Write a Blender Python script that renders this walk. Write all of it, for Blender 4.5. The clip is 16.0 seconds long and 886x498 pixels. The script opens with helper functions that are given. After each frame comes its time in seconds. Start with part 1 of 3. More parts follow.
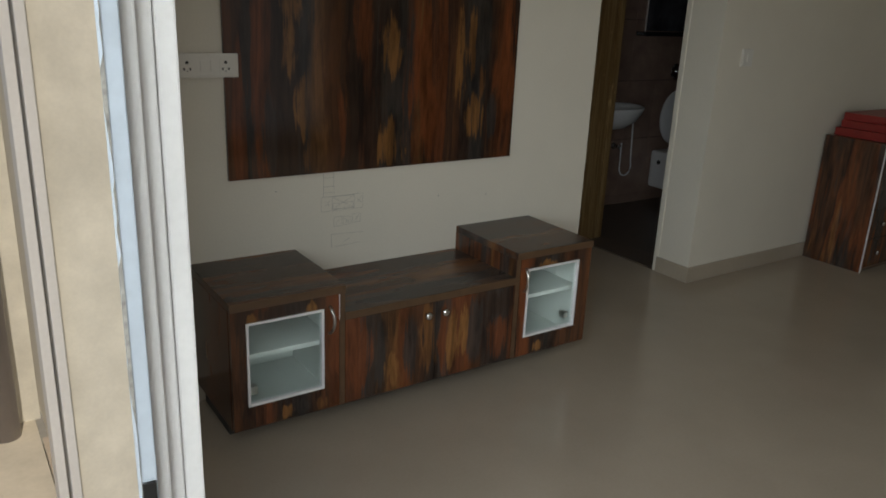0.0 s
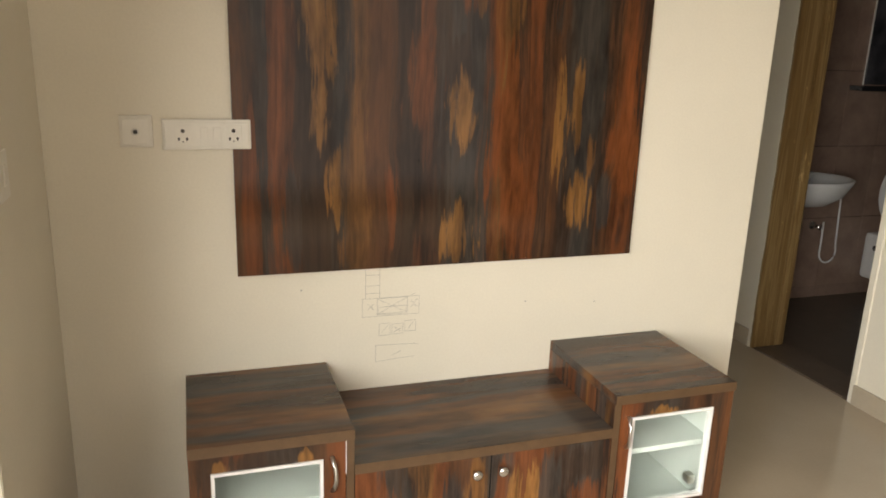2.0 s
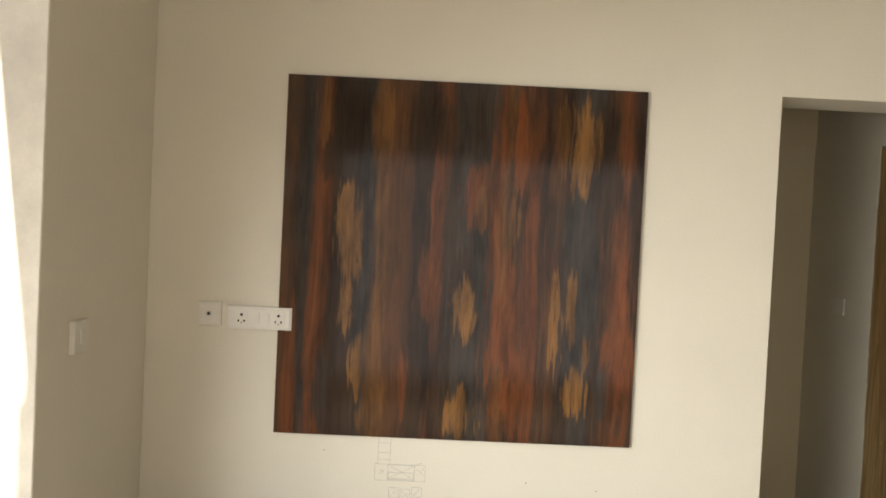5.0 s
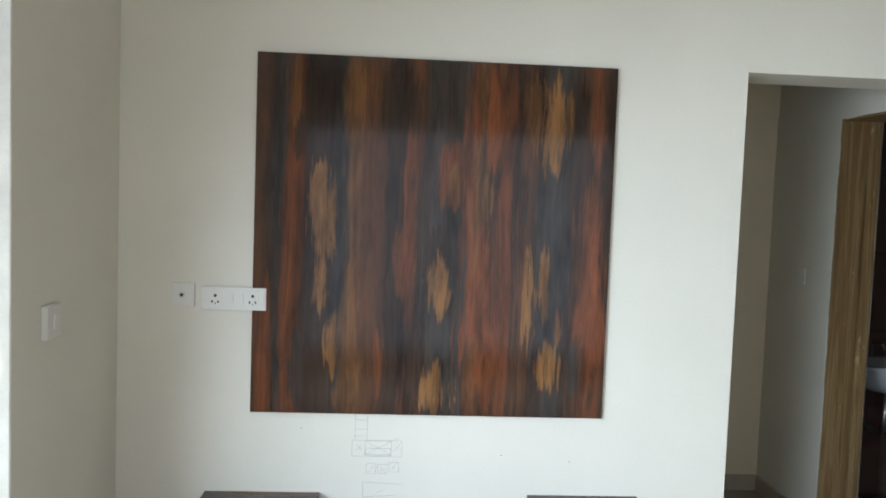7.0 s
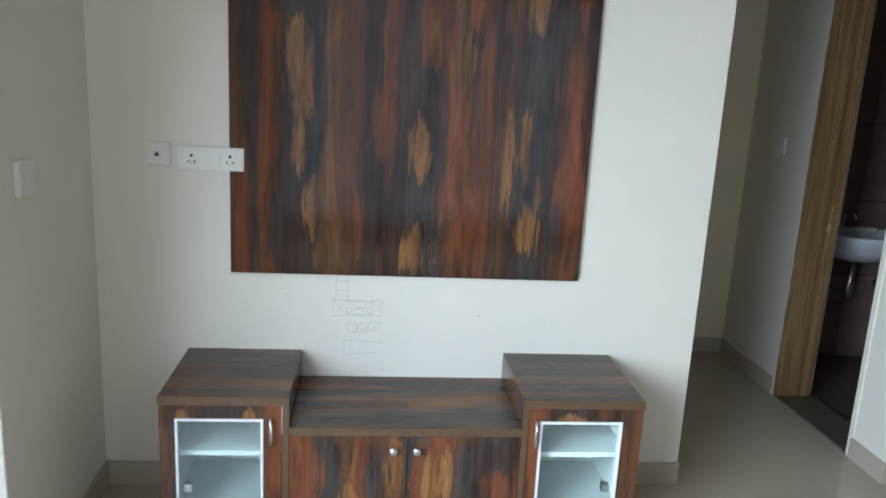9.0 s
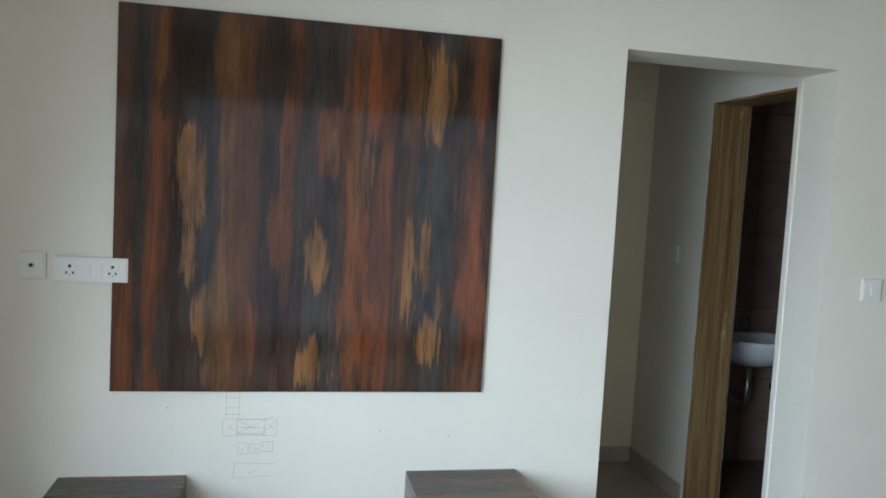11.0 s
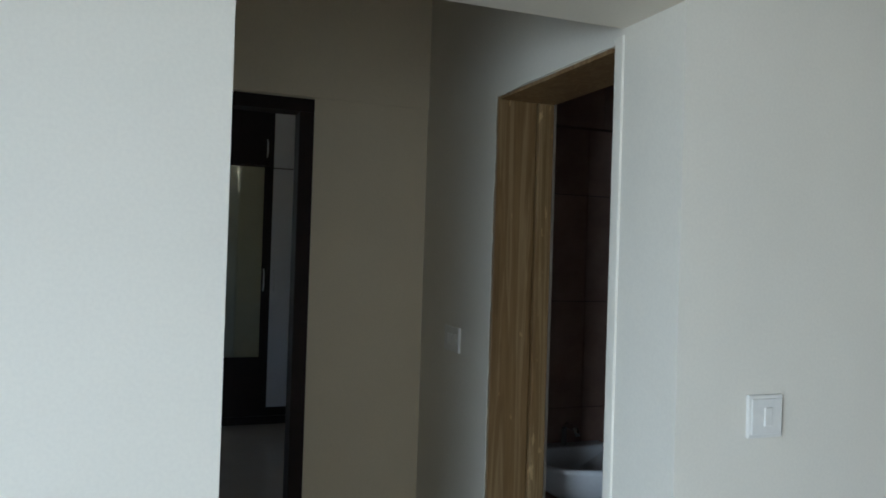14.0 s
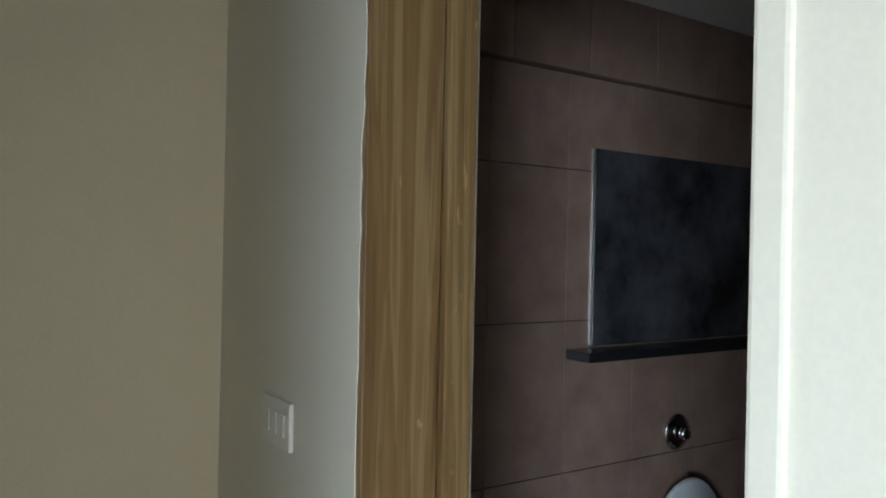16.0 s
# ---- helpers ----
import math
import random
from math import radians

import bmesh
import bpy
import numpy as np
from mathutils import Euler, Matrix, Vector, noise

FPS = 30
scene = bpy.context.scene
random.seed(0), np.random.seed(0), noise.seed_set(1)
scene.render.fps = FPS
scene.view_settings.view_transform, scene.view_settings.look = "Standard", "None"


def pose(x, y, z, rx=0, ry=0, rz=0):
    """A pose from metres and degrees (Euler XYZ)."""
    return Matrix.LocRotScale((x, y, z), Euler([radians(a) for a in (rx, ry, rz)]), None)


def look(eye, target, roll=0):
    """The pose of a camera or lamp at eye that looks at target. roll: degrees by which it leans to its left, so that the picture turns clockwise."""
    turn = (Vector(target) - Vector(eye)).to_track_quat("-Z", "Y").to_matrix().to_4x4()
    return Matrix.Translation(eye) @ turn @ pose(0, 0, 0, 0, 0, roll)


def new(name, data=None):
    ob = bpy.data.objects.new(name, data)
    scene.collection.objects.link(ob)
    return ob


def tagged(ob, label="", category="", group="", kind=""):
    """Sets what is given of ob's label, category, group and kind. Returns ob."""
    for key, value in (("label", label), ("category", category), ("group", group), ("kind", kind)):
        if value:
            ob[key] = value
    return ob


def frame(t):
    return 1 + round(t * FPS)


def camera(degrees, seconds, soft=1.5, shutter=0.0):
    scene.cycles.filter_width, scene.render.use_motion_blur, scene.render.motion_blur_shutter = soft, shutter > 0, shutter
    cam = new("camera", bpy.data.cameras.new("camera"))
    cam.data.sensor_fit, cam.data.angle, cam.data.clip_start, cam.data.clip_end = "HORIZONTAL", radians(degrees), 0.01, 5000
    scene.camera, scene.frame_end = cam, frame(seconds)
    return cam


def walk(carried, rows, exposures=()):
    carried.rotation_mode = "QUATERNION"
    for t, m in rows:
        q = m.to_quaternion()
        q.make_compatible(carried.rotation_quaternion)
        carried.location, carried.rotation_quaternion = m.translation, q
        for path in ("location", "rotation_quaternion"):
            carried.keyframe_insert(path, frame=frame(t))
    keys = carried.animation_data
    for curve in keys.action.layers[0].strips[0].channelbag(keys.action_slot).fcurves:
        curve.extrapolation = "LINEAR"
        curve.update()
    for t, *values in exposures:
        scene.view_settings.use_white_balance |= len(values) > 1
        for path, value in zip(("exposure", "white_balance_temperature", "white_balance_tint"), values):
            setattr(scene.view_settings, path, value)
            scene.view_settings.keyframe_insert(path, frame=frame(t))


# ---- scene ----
cam = camera(59.8, 16.0, 1.8)
PATH = [
    (0, (-0.893, -2.718, 1.525), (0.182, -1.148, 0.909), 2.6),
    (0.5, (-0.761, -2.529, 1.542), (0.391, -0.988, 0.997), 3.1),
    (0.7, (-0.693, -2.454, 1.536), (0.475, -0.916, 1.013), 2.80),
    (1, (-0.565, -2.355, 1.524), (0.508, -0.743, 1.026), 2.1),
    (1.5, (-0.31, -2.262, 1.549), (0.491, -0.502, 1.041), 1.8),
    (2, (-0.118, -2.23, 1.551), (0.497, -0.402, 1.023), 2.0),
    (2.5, (0.115, -2.273, 1.561), (0.495, -0.379, 1.044), 2.5),
    (3, (0.286, -2.472, 1.57), (0.521, -0.537, 1.123), 2.9),
    (3.5, (0.384, -2.655, 1.608), (0.489, -0.692, 1.241), 4.2),
    (3.7, (0.391, -2.700, 1.605), (0.473, -0.730, 1.270), 4.40),
    (4, (0.399, -2.74, 1.6), (0.527, -0.766, 1.307), 4.6),
    (4.5, (0.521, -2.776, 1.613), (0.566, -0.784, 1.441), 3.4),
    (4.7, (0.54, -2.797, 1.616), (0.568, -0.798, 1.555), 2.9),
    (6.8, (0.509, -2.82, 1.645), (0.619, -0.823, 1.624), 1.9),
    (7, (0.507, -2.818, 1.644), (0.632, -0.826, 1.526), 2.1),
    (7.5, (0.507, -2.82, 1.618), (0.654, -0.843, 1.356), 2.3),
    (8, (0.495, -2.822, 1.656), (0.671, -0.882, 1.202), 2.8),
    (8.2, (0.486, -2.805, 1.649), (0.673, -0.882, 1.136), 2.8),
    (10.3, (0.535, -2.807, 1.583), (0.73, -0.829, 1.361), 3.2),
    (10.5, (0.526, -2.801, 1.592), (0.746, -0.823, 1.395), 3.0),
    (11, (0.557, -2.749, 1.596), (0.963, -0.796, 1.449), 3.2),
    (11.5, (0.728, -2.647, 1.602), (1.215, -0.71, 1.495), 2.4),
    (12, (0.929, -2.489, 1.6), (1.483, -0.569, 1.519), 1.7),
    (12.5, (1.092, -2.217, 1.615), (1.742, -0.326, 1.566), 1.0),
    (13, (1.289, -1.93, 1.62), (2.037, -0.076, 1.595), 0.9),
    (13.2, (1.363, -1.812, 1.616), (2.152, 0.026, 1.613), 1.00),
    (13.5, (1.474, -1.629, 1.609), (2.243, 0.2175, 1.63), 1.2),
    (13.7, (1.557, -1.506, 1.610), (2.284, 0.357, 1.631), 1.45),
    (14, (1.666, -1.321, 1.615), (2.39, 0.544, 1.636), 1.8),
    (14.5, (1.77, -1.01, 1.631), (2.568, 0.824, 1.675), 1.9),
    (14.7, (1.840, -0.883, 1.632), (2.667, 0.937, 1.679), 1.70),
    (15, (1.944, -0.705, 1.632), (2.86, 1.072, 1.671), 1.4),
    (15.5, (2.011, -0.45, 1.633), (3.023, 1.275, 1.647), 1.1),
    (15.7, (2.055, -0.327, 1.637), (3.090, 1.384, 1.644), 1.15),
    (16, (2.148, -0.121, 1.651), (3.273, 1.533, 1.652), 1.2),
]
walk(cam, [(t, look(eye, target, roll)) for t, eye, target, roll in PATH],
     [(0, -1.0, 7000, 12), (0.5, -0.6, 7900, 18), (1.0, 0.1, 8200, 17), (1.5, 0.52, 8300, 17), (2.5, 0.9, 8600, 17), (4.0, 0.9, 8700, 18), (4.7, 0.85, 8200, 16),
      (6.8, 1.02, 5950, 9), (8.2, 0.88, 5650, 8), (11.0, 0.7, 5650, 8), (12.5, 0.86, 5600, 8), (13.5, 0.72, 5500, 8), (14.0, 0.7, 5500, 8), (15.0, 1.22, 5600, 9), (16.0, 1.78, 5850, 6)])

# ---- light ----
world = bpy.data.worlds.new("sky")
scene.world = world
world.use_nodes = True
wn = world.node_tree
sky = wn.nodes.new("ShaderNodeTexSky")
sky.sky_type, sky.sun_disc = "NISHITA", False
sky.sun_elevation, sky.sun_rotation = radians(59), radians(191)
wn.links.new(sky.outputs[0], wn.nodes["Background"].inputs[0])
wn.nodes["Background"].inputs[1].default_value = 0.145
sun = new("sun", bpy.data.lights.new("sun", "SUN"))
sun.data.energy, sun.data.angle, sun.data.color = 5.0, radians(0.5), (1.0, 0.95, 0.86)
sun.matrix_world = look((-2.16, -6.2, 8.99), (-1.1, -0.9, 0))

# daylight in the opening of the balcony window behind the walker
win = new("window_daylight", bpy.data.lights.new("window_daylight", "AREA"))
win.data.shape, win.data.size, win.data.size_y = "RECTANGLE", 2.9, 2.1
win.data.energy, win.data.color = 12.5, (0.93, 0.97, 1.0)
win.matrix_world = look((1.1, -4.72, 1.25), (1.1, 0, 1.0))
# daylight in the opening of the balcony door
bal = new("balcony_daylight", bpy.data.lights.new("balcony_daylight", "AREA"))
bal.data.shape, bal.data.size, bal.data.size_y = "RECTANGLE", 1.4, 1.4
bal.data.spread = radians(98)
bal.data.energy, bal.data.color = 25, (0.84, 0.94, 1.0)
bal.matrix_world = look((-0.62, -2.45, 1.35), (2.0, -0.8, 0.2))
# daylight in the bedroom window, behind its blind
win2 = new("bedroom_daylight", bpy.data.lights.new("bedroom_daylight", "AREA"))
win2.data.shape, win2.data.size, win2.data.size_y = "RECTANGLE", 1.38, 2.05
win2.data.energy, win2.data.color = 2.6, (0.95, 1.0, 0.86)
win2.matrix_world = look((1.65, 6.62, 1.93), (1.65, 3, 1.93))

# added fill that brightens the bedroom, set in an unseen side opening
side_fill = new("bedroom_side_fill", bpy.data.lights.new("bedroom_side_fill", "AREA"))
side_fill.data.shape, side_fill.data.size, side_fill.data.size_y = "RECTANGLE", 1.55, 1.45
side_fill.data.energy, side_fill.data.color = 0.4, (0.95, 0.98, 1.0)
side_fill.matrix_world = look((-0.07, 4.4, 1.65), (3, 4.4, 1.65))

# ---- materials ----
def mat(name):
    m = bpy.data.materials.new(name)
    m.use_nodes = True
    nt = m.node_tree
    return m, nt, nt.nodes["Principled BSDF"]


def node(nt, kind, **inputs):
    n = nt.nodes.new(kind)
    for k, v in inputs.items():
        n.inputs[k.replace("_", " ")].default_value = v
    return n


def ramp(nt, source, stops):
    r = nt.nodes.new("ShaderNodeValToRGB")
    el = r.color_ramp.elements
    while len(el) < len(stops):
        el.new(0.5)
    for e, (p, c) in zip(el, stops):
        e.position, e.color = p, (*c, 1)
    nt.links.new(source, r.inputs[0])
    return r


def coords(nt, scale=(1, 1, 1), shift=(0, 0, 0), world_space=False):
    tc = nt.nodes.new("ShaderNodeTexCoord")
    mp = nt.nodes.new("ShaderNodeMapping")
    mp.inputs["Scale"].default_value, mp.inputs["Location"].default_value = scale, shift
    if world_space:
        g = nt.nodes.new("ShaderNodeNewGeometry")
        nt.links.new(g.outputs["Position"], mp.inputs[0])
    else:
        nt.links.new(tc.outputs["Object"], mp.inputs[0])
    return mp.outputs[0]


def mixc(nt, fac, a, b, mode="MIX"):
    m = nt.nodes.new("ShaderNodeMix")
    m.data_type, m.blend_type = "RGBA", mode
    for sock, v in ((m.inputs[0], fac), (m.inputs[6], a), (m.inputs[7], b)):
        if isinstance(v, bpy.types.NodeSocket):
            nt.links.new(v, sock)
        else:
            sock.default_value = v if not isinstance(v, tuple) else (*v, 1)
    return m.outputs[2]


def bump(nt, bsdf, height, strength=0.1, distance=0.002):
    b = nt.nodes.new("ShaderNodeBump")
    b.inputs["Strength"].default_value, b.inputs["Distance"].default_value = strength, distance
    nt.links.new(height, b.inputs["Height"])
    nt.links.new(b.outputs[0], bsdf.inputs["Normal"])


def surface(name, color, rough=0.5, metal=0.0, spread=0.12, scale=3.0, grain=60.0, bumpy=0.08):
    """A plain surface with large soft stains and fine grain."""
    m, nt, p = mat(name)
    v = coords(nt, world_space=True)
    big = node(nt, "ShaderNodeTexNoise", Scale=scale, Detail=4.0, Roughness=0.6)
    fine = node(nt, "ShaderNodeTexNoise", Scale=grain, Detail=3.0)
    nt.links.new(v, big.inputs[0])
    nt.links.new(v, fine.inputs[0])
    lo = tuple(c * (1 - spread) for c in color)
    hi = tuple(min(1, c * (1 + spread * 0.6)) for c in color)
    r = ramp(nt, big.outputs[0], [(0.3, lo), (0.7, hi)])
    r2 = ramp(nt, fine.outputs[0], [(0.35, (0.965, 0.965, 0.965)), (0.65, (1, 1, 1))])
    nt.links.new(mixc(nt, 1.0, r.outputs[0], r2.outputs[0], "MULTIPLY"), p.inputs["Base Color"])
    p.inputs["Roughness"].default_value, p.inputs["Metallic"].default_value = rough, metal
    if bumpy:
        bump(nt, p, fine.outputs[0], bumpy)
    return m


TONES = {"D": (0.036, 0.022, 0.016), "S": (0.043, 0.037, 0.033), "R": (0.135, 0.044, 0.018), "B": (0.088, 0.037, 0.018),
         "T": (0.150, 0.068, 0.025), "O": (0.235, 0.110, 0.036), "V": (0.175, 0.052, 0.018)}


def laminate(name, along="z", shift=(0, 0, 0), rough=0.2, dull=1.0, stripes="", left=0.0, pitch=0.05, smears=(), long=1.0, wide=1.0, grain=0.24):
    """Glossy printed laminate: upright fibres of dark brown, rust, ochre and slate.
    stripes: the tones side by side, one letter each; smears: tone, then x, bottom, top and half width of each tongue."""
    m, nt, p = mat(name)
    def at(a, b):
        return {"z": (a, a, b), "x": (b, a, a)}[along]
    def math2(op, a, b, c=None):
        n = nt.nodes.new("ShaderNodeMath")
        n.operation = op
        for sock, v in zip(n.inputs, (a, b, c)):
            if isinstance(v, bpy.types.NodeSocket):
                nt.links.new(v, sock)
            elif v is not None:
                sock.default_value = v
        return n.outputs[0]
    warp = node(nt, "ShaderNodeTexNoise", Scale=1.0, Detail=3.0)
    nt.links.new(coords(nt, at(6, 2.2), shift), warp.inputs[0])
    base = coords(nt)
    off = nt.nodes.new("ShaderNodeVectorMath")
    off.operation = "MULTIPLY_ADD"
    nt.links.new(warp.outputs["Color"], off.inputs[0])
    off.inputs[1].default_value = at(0.05, 0.03)
    nt.links.new(base, off.inputs[2])

    def streak(a, b, detail, extra, rough_n=0.55):
        mp = nt.nodes.new("ShaderNodeMapping")
        mp.inputs["Scale"].default_value = at(a * wide, b * long)
        mp.inputs["Location"].default_value = tuple(e + h for e, h in zip(extra, shift))
        nt.links.new(off.outputs[0], mp.inputs[0])
        n = node(nt, "ShaderNodeTexNoise", Scale=1.0, Detail=detail, Roughness=rough_n)
        nt.links.new(mp.outputs[0], n.inputs[0])
        return n.outputs[0]

    def tone(k):
        return tuple(c * dull for c in TONES[k])
    sep = nt.nodes.new("ShaderNodeSeparateXYZ")
    nt.links.new(off.outputs[0], sep.inputs[0])
    fibre = streak(95, 2.0, 4.0, (2.4, 4.2, 1.7), 0.62)
    ragged = math2("MULTIPLY_ADD", streak(30, 2.3, 6.0, (5.1, 2.2, 7.7), 0.66), 4.6, math2("MULTIPLY_ADD", fibre, 2.4, -3.5))
    if stripes:
        n = len(stripes)
        u = math2("MULTIPLY_ADD", sep.outputs[0], 1 / (pitch * n), -(left + 0.025) / (pitch * n))
        u = math2("ADD", u, math2("MULTIPLY", ragged, 0.8 / n))
        c = ramp(nt, u, [((k + 0.5) / n, tone(t)) for k, t in enumerate(stripes)]).outputs[0]
        cloud = ramp(nt, streak(8, 1.7, 4.0, (8.7, 5.2, 2.9)), [(0.50, (0, 0, 0)), (0.64, (0.5, 0.5, 0.5))])
        c = mixc(nt, cloud.outputs[0], c, tone("D"))
    else:
        c = ramp(nt, streak(9.0, 0.75, 4.0, (3.1, 1.7, 0.4)), [
            (0.30, tone("D")), (0.42, tone("B")), (0.49, tone("R" if along == "z" else "S")), (0.55, tone("D")), (0.62, tone("B")), (0.70, tone("S"))]).outputs[0]
        cloud = ramp(nt, streak(8, 0.9, 3.0, (8.7, 5.2, 2.9)), [(0.52, (0, 0, 0)), (0.60, (0.9, 0.9, 0.9))])
        c = mixc(nt, cloud.outputs[0], c, tone("S"))
        gold = ramp(nt, streak(12, 1.5, 4.0, (1.2, 9.4, 6.3)), [(0.60 if along == "z" else 0.52, (0, 0, 0)), (0.72, (0.8, 0.8, 0.8))])
        c = mixc(nt, gold.outputs[0], c, tone("T" if along == "x" else "O"))
    for key, tongues in smears:
        for sx, z0, z1, hw in tongues:
            ax = math2("ABSOLUTE", math2("MULTIPLY_ADD", sep.outputs[0], 1 / hw, -(sx + 0.025) / hw), 0)
            hh = (z1 - z0) / 2
            az = math2("ABSOLUTE", math2("MULTIPLY_ADD", sep.outputs[2], 1 / hh, -((z0 + z1) / 2 + 0.015) / hh), 0)
            d = math2("ADD", math2("ADD", ax, math2("POWER", az, 2.6)), ragged)
            half = nt.nodes.new("ShaderNodeMapRange")
            half.inputs["From Min"].default_value, half.inputs["From Max"].default_value = 0.6, 1.05
            half.inputs["To Min"].default_value, half.inputs["To Max"].default_value = 0.85, 0.0
            nt.links.new(d, half.inputs["Value"])
            c = mixc(nt, half.outputs["Result"], c, tone(key))
    mott = ramp(nt, streak(17, 3.0, 5.0, (6.6, 3.3, 9.1), 0.62), [(0.34, (0.50, 0.50, 0.53)), (0.52, (1.0, 1.0, 1.0)), (0.7, (1.3, 1.25, 1.15))])
    c = mixc(nt, 1.0, c, mott.outputs[0], "MULTIPLY")
    shade = ramp(nt, fibre, [(0.32, (1 - grain, 1 - grain, 1 - grain)), (0.5, (1.0, 1.0, 1.0)), (0.68, (1 + 0.7 * grain, 1 + 0.65 * grain, 1 + 0.55 * grain))])
    c = mixc(nt, 1.0, c, shade.outputs[0], "MULTIPLY")
    nt.links.new(c, p.inputs["Base Color"])
    p.inputs["Roughness"].default_value = rough
    p.inputs["Specular IOR Level"].default_value = 0.35
    bump(nt, p, fibre, 0.03, 0.001)
    return m


def stone(name):
    """Honed veined sandstone, veins run upright."""
    m, nt, p = mat(name)
    n = node(nt, "ShaderNodeTexNoise", Scale=1.0, Detail=5.0, Roughness=0.6, Distortion=1.2)
    nt.links.new(coords(nt, (19, 19, 0.6), world_space=True), n.inputs[0])
    f = node(nt, "ShaderNodeTexNoise", Scale=45.0, Detail=3.0)
    nt.links.new(coords(nt, (1, 1, 0.35), world_space=True), f.inputs[0])
    g = node(nt, "ShaderNodeTexNoise", Scale=1.0, Detail=4.0, Roughness=0.65, Distortion=0.4)
    nt.links.new(coords(nt, (60, 60, 5.0), world_space=True), g.inputs[0])
    r = ramp(nt, n.outputs[0], [(0.3, (0.14, 0.078, 0.030)), (0.42, (0.23, 0.140, 0.057)), (0.47, (0.19, 0.11, 0.042)), (0.54, (0.30, 0.202, 0.094)), (0.66, (0.18, 0.105, 0.039))])
    veins = ramp(nt, g.outputs[0], [(0.35, (0.88, 0.86, 0.83)), (0.55, (1, 1, 1))])
    pits = ramp(nt, f.outputs[0], [(0.27, (1.7, 1.75, 1.8)), (0.32, (1, 1, 1))])
    c = mixc(nt, 1.0, r.outputs[0], veins.outputs[0], "MULTIPLY")
    nt.links.new(mixc(nt, 1.0, c, pits.outputs[0], "MULTIPLY"), p.inputs["Base Color"])
    p.inputs["Roughness"].default_value = 0.42
    bump(nt, p, f.outputs[0], 0.15)
    return m


def glass(name, tint=(0.9, 0.97, 0.95), rough=0.02):
    m, nt, p = mat(name)
    p.inputs["Base Color"].default_value = (*tint, 1)
    p.inputs["Transmission Weight"].default_value, p.inputs["Roughness"].default_value = 1.0, rough
    p.inputs["IOR"].default_value = 1.45
    return m


def tile_mat(name, a, b, rough):
    m, nt, p = mat(name)
    info = nt.nodes.new("ShaderNodeObjectInfo")
    n = node(nt, "ShaderNodeTexNoise", Scale=7.0, Detail=6.0, Roughness=0.65)
    nt.links.new(coords(nt, world_space=True), n.inputs[0])
    r = ramp(nt, n.outputs[0], [(0.3, a), (0.7, b)])
    v = ramp(nt, info.outputs["Random"], [(0, (0.9, 0.9, 0.9)), (1, (1.08, 1.08, 1.08))])
    nt.links.new(mixc(nt, 1.0, r.outputs[0], v.outputs[0], "MULTIPLY"), p.inputs["Base Color"])
    p.inputs["Roughness"].default_value = rough
    return m


M_WALL = surface("cream_wall_paint", (0.74, 0.70, 0.60), 0.55, spread=0.05, scale=1.3, grain=140, bumpy=0.006)
# darker, yellower copy of the cream paint: shade of passage and bedroom in its colour
M_HALLWALL = surface("shaded_cream_wall_paint", (0.72, 0.63, 0.45), 0.6, spread=0.05, scale=1.5, grain=140, bumpy=0.006)
M_CEIL = surface("white_ceiling_paint", (0.8, 0.79, 0.76), 0.7, spread=0.04)
M_WHITE = surface("white_enamel_paint", (0.83, 0.83, 0.82), 0.35, spread=0.06, grain=90)
M_REVEAL = surface("stained_cream_paint", (0.82, 0.79, 0.69), 0.6, spread=0.16, scale=6, grain=120)
M_FLOOR = surface("polished_beige_floor", (0.41, 0.345, 0.27), 0.16, spread=0.06, scale=2.2, grain=90, bumpy=0.0)
M_SKIRT = surface("beige_skirting_tile", (0.42, 0.36, 0.28), 0.3, spread=0.08)
PANEL_SMEARS = [
    ("D", [(0.149, 1.78, 1.97, 0.049), (0.663, 1.38, 1.56, 0.053), (0.504, 1.83, 2.15, 0.092), (1.168, 1.53, 2.14, 0.053), (0.565, 0.85, 1.21, 0.050), (0.221, 1.95, 2.13, 0.045)]),
    ("S", [(0.299, 1.19, 1.58, 0.027), (0.759, 0.85, 1.49, 0.035), (0.704, 1.05, 1.24, 0.045), (1.073, 1.51, 1.77, 0.070), (1.115, 1.21, 1.52, 0.037), (1.080, 1.13, 1.24, 0.058), (1.184, 0.95, 1.14, 0.037), (0.163, 0.86, 1.21, 0.033)]),
    ("R", [(0.553, 1.29, 1.58, 0.058), (0.050, 0.84, 1.37, 0.037), (0.120, 0.84, 2.14, 0.021), (0.458, 0.90, 1.21, 0.017), (0.706, 1.61, 1.88, 0.049), (0.919, 0.85, 1.77, 0.016)]),
    ("V", [(0.831, 0.85, 1.63, 0.054), (0.849, 1.75, 2.17, 0.053), (1.245, 1.06, 1.55, 0.062), (0.860, 0.86, 1.25, 0.040)]),
    ("T", [(0.345, 1.81, 2.16, 0.049), (0.359, 0.85, 1.46, 0.031), (0.136, 1.89, 2.16, 0.018), (1.006, 1.82, 2.15, 0.029), (0.722, 1.61, 1.80, 0.020), (0.337, 0.84, 1.04, 0.029), (1.115, 1.11, 1.28, 0.021), (0.838, 1.56, 1.77, 0.025)]),
    ("O", [(0.248, 1.39, 1.81, 0.054), (0.246, 1.21, 1.48, 0.023), (0.295, 0.99, 1.26, 0.030), (0.677, 1.21, 1.46, 0.041), (0.679, 0.84, 1.06, 0.047), (1.073, 1.77, 2.16, 0.045), (1.010, 1.04, 1.53, 0.030), (1.058, 1.21, 1.54, 0.025), (1.086, 0.94, 1.16, 0.050), (0.235, 1.42, 1.80, 0.028), (0.655, 0.86, 1.02, 0.035)])]
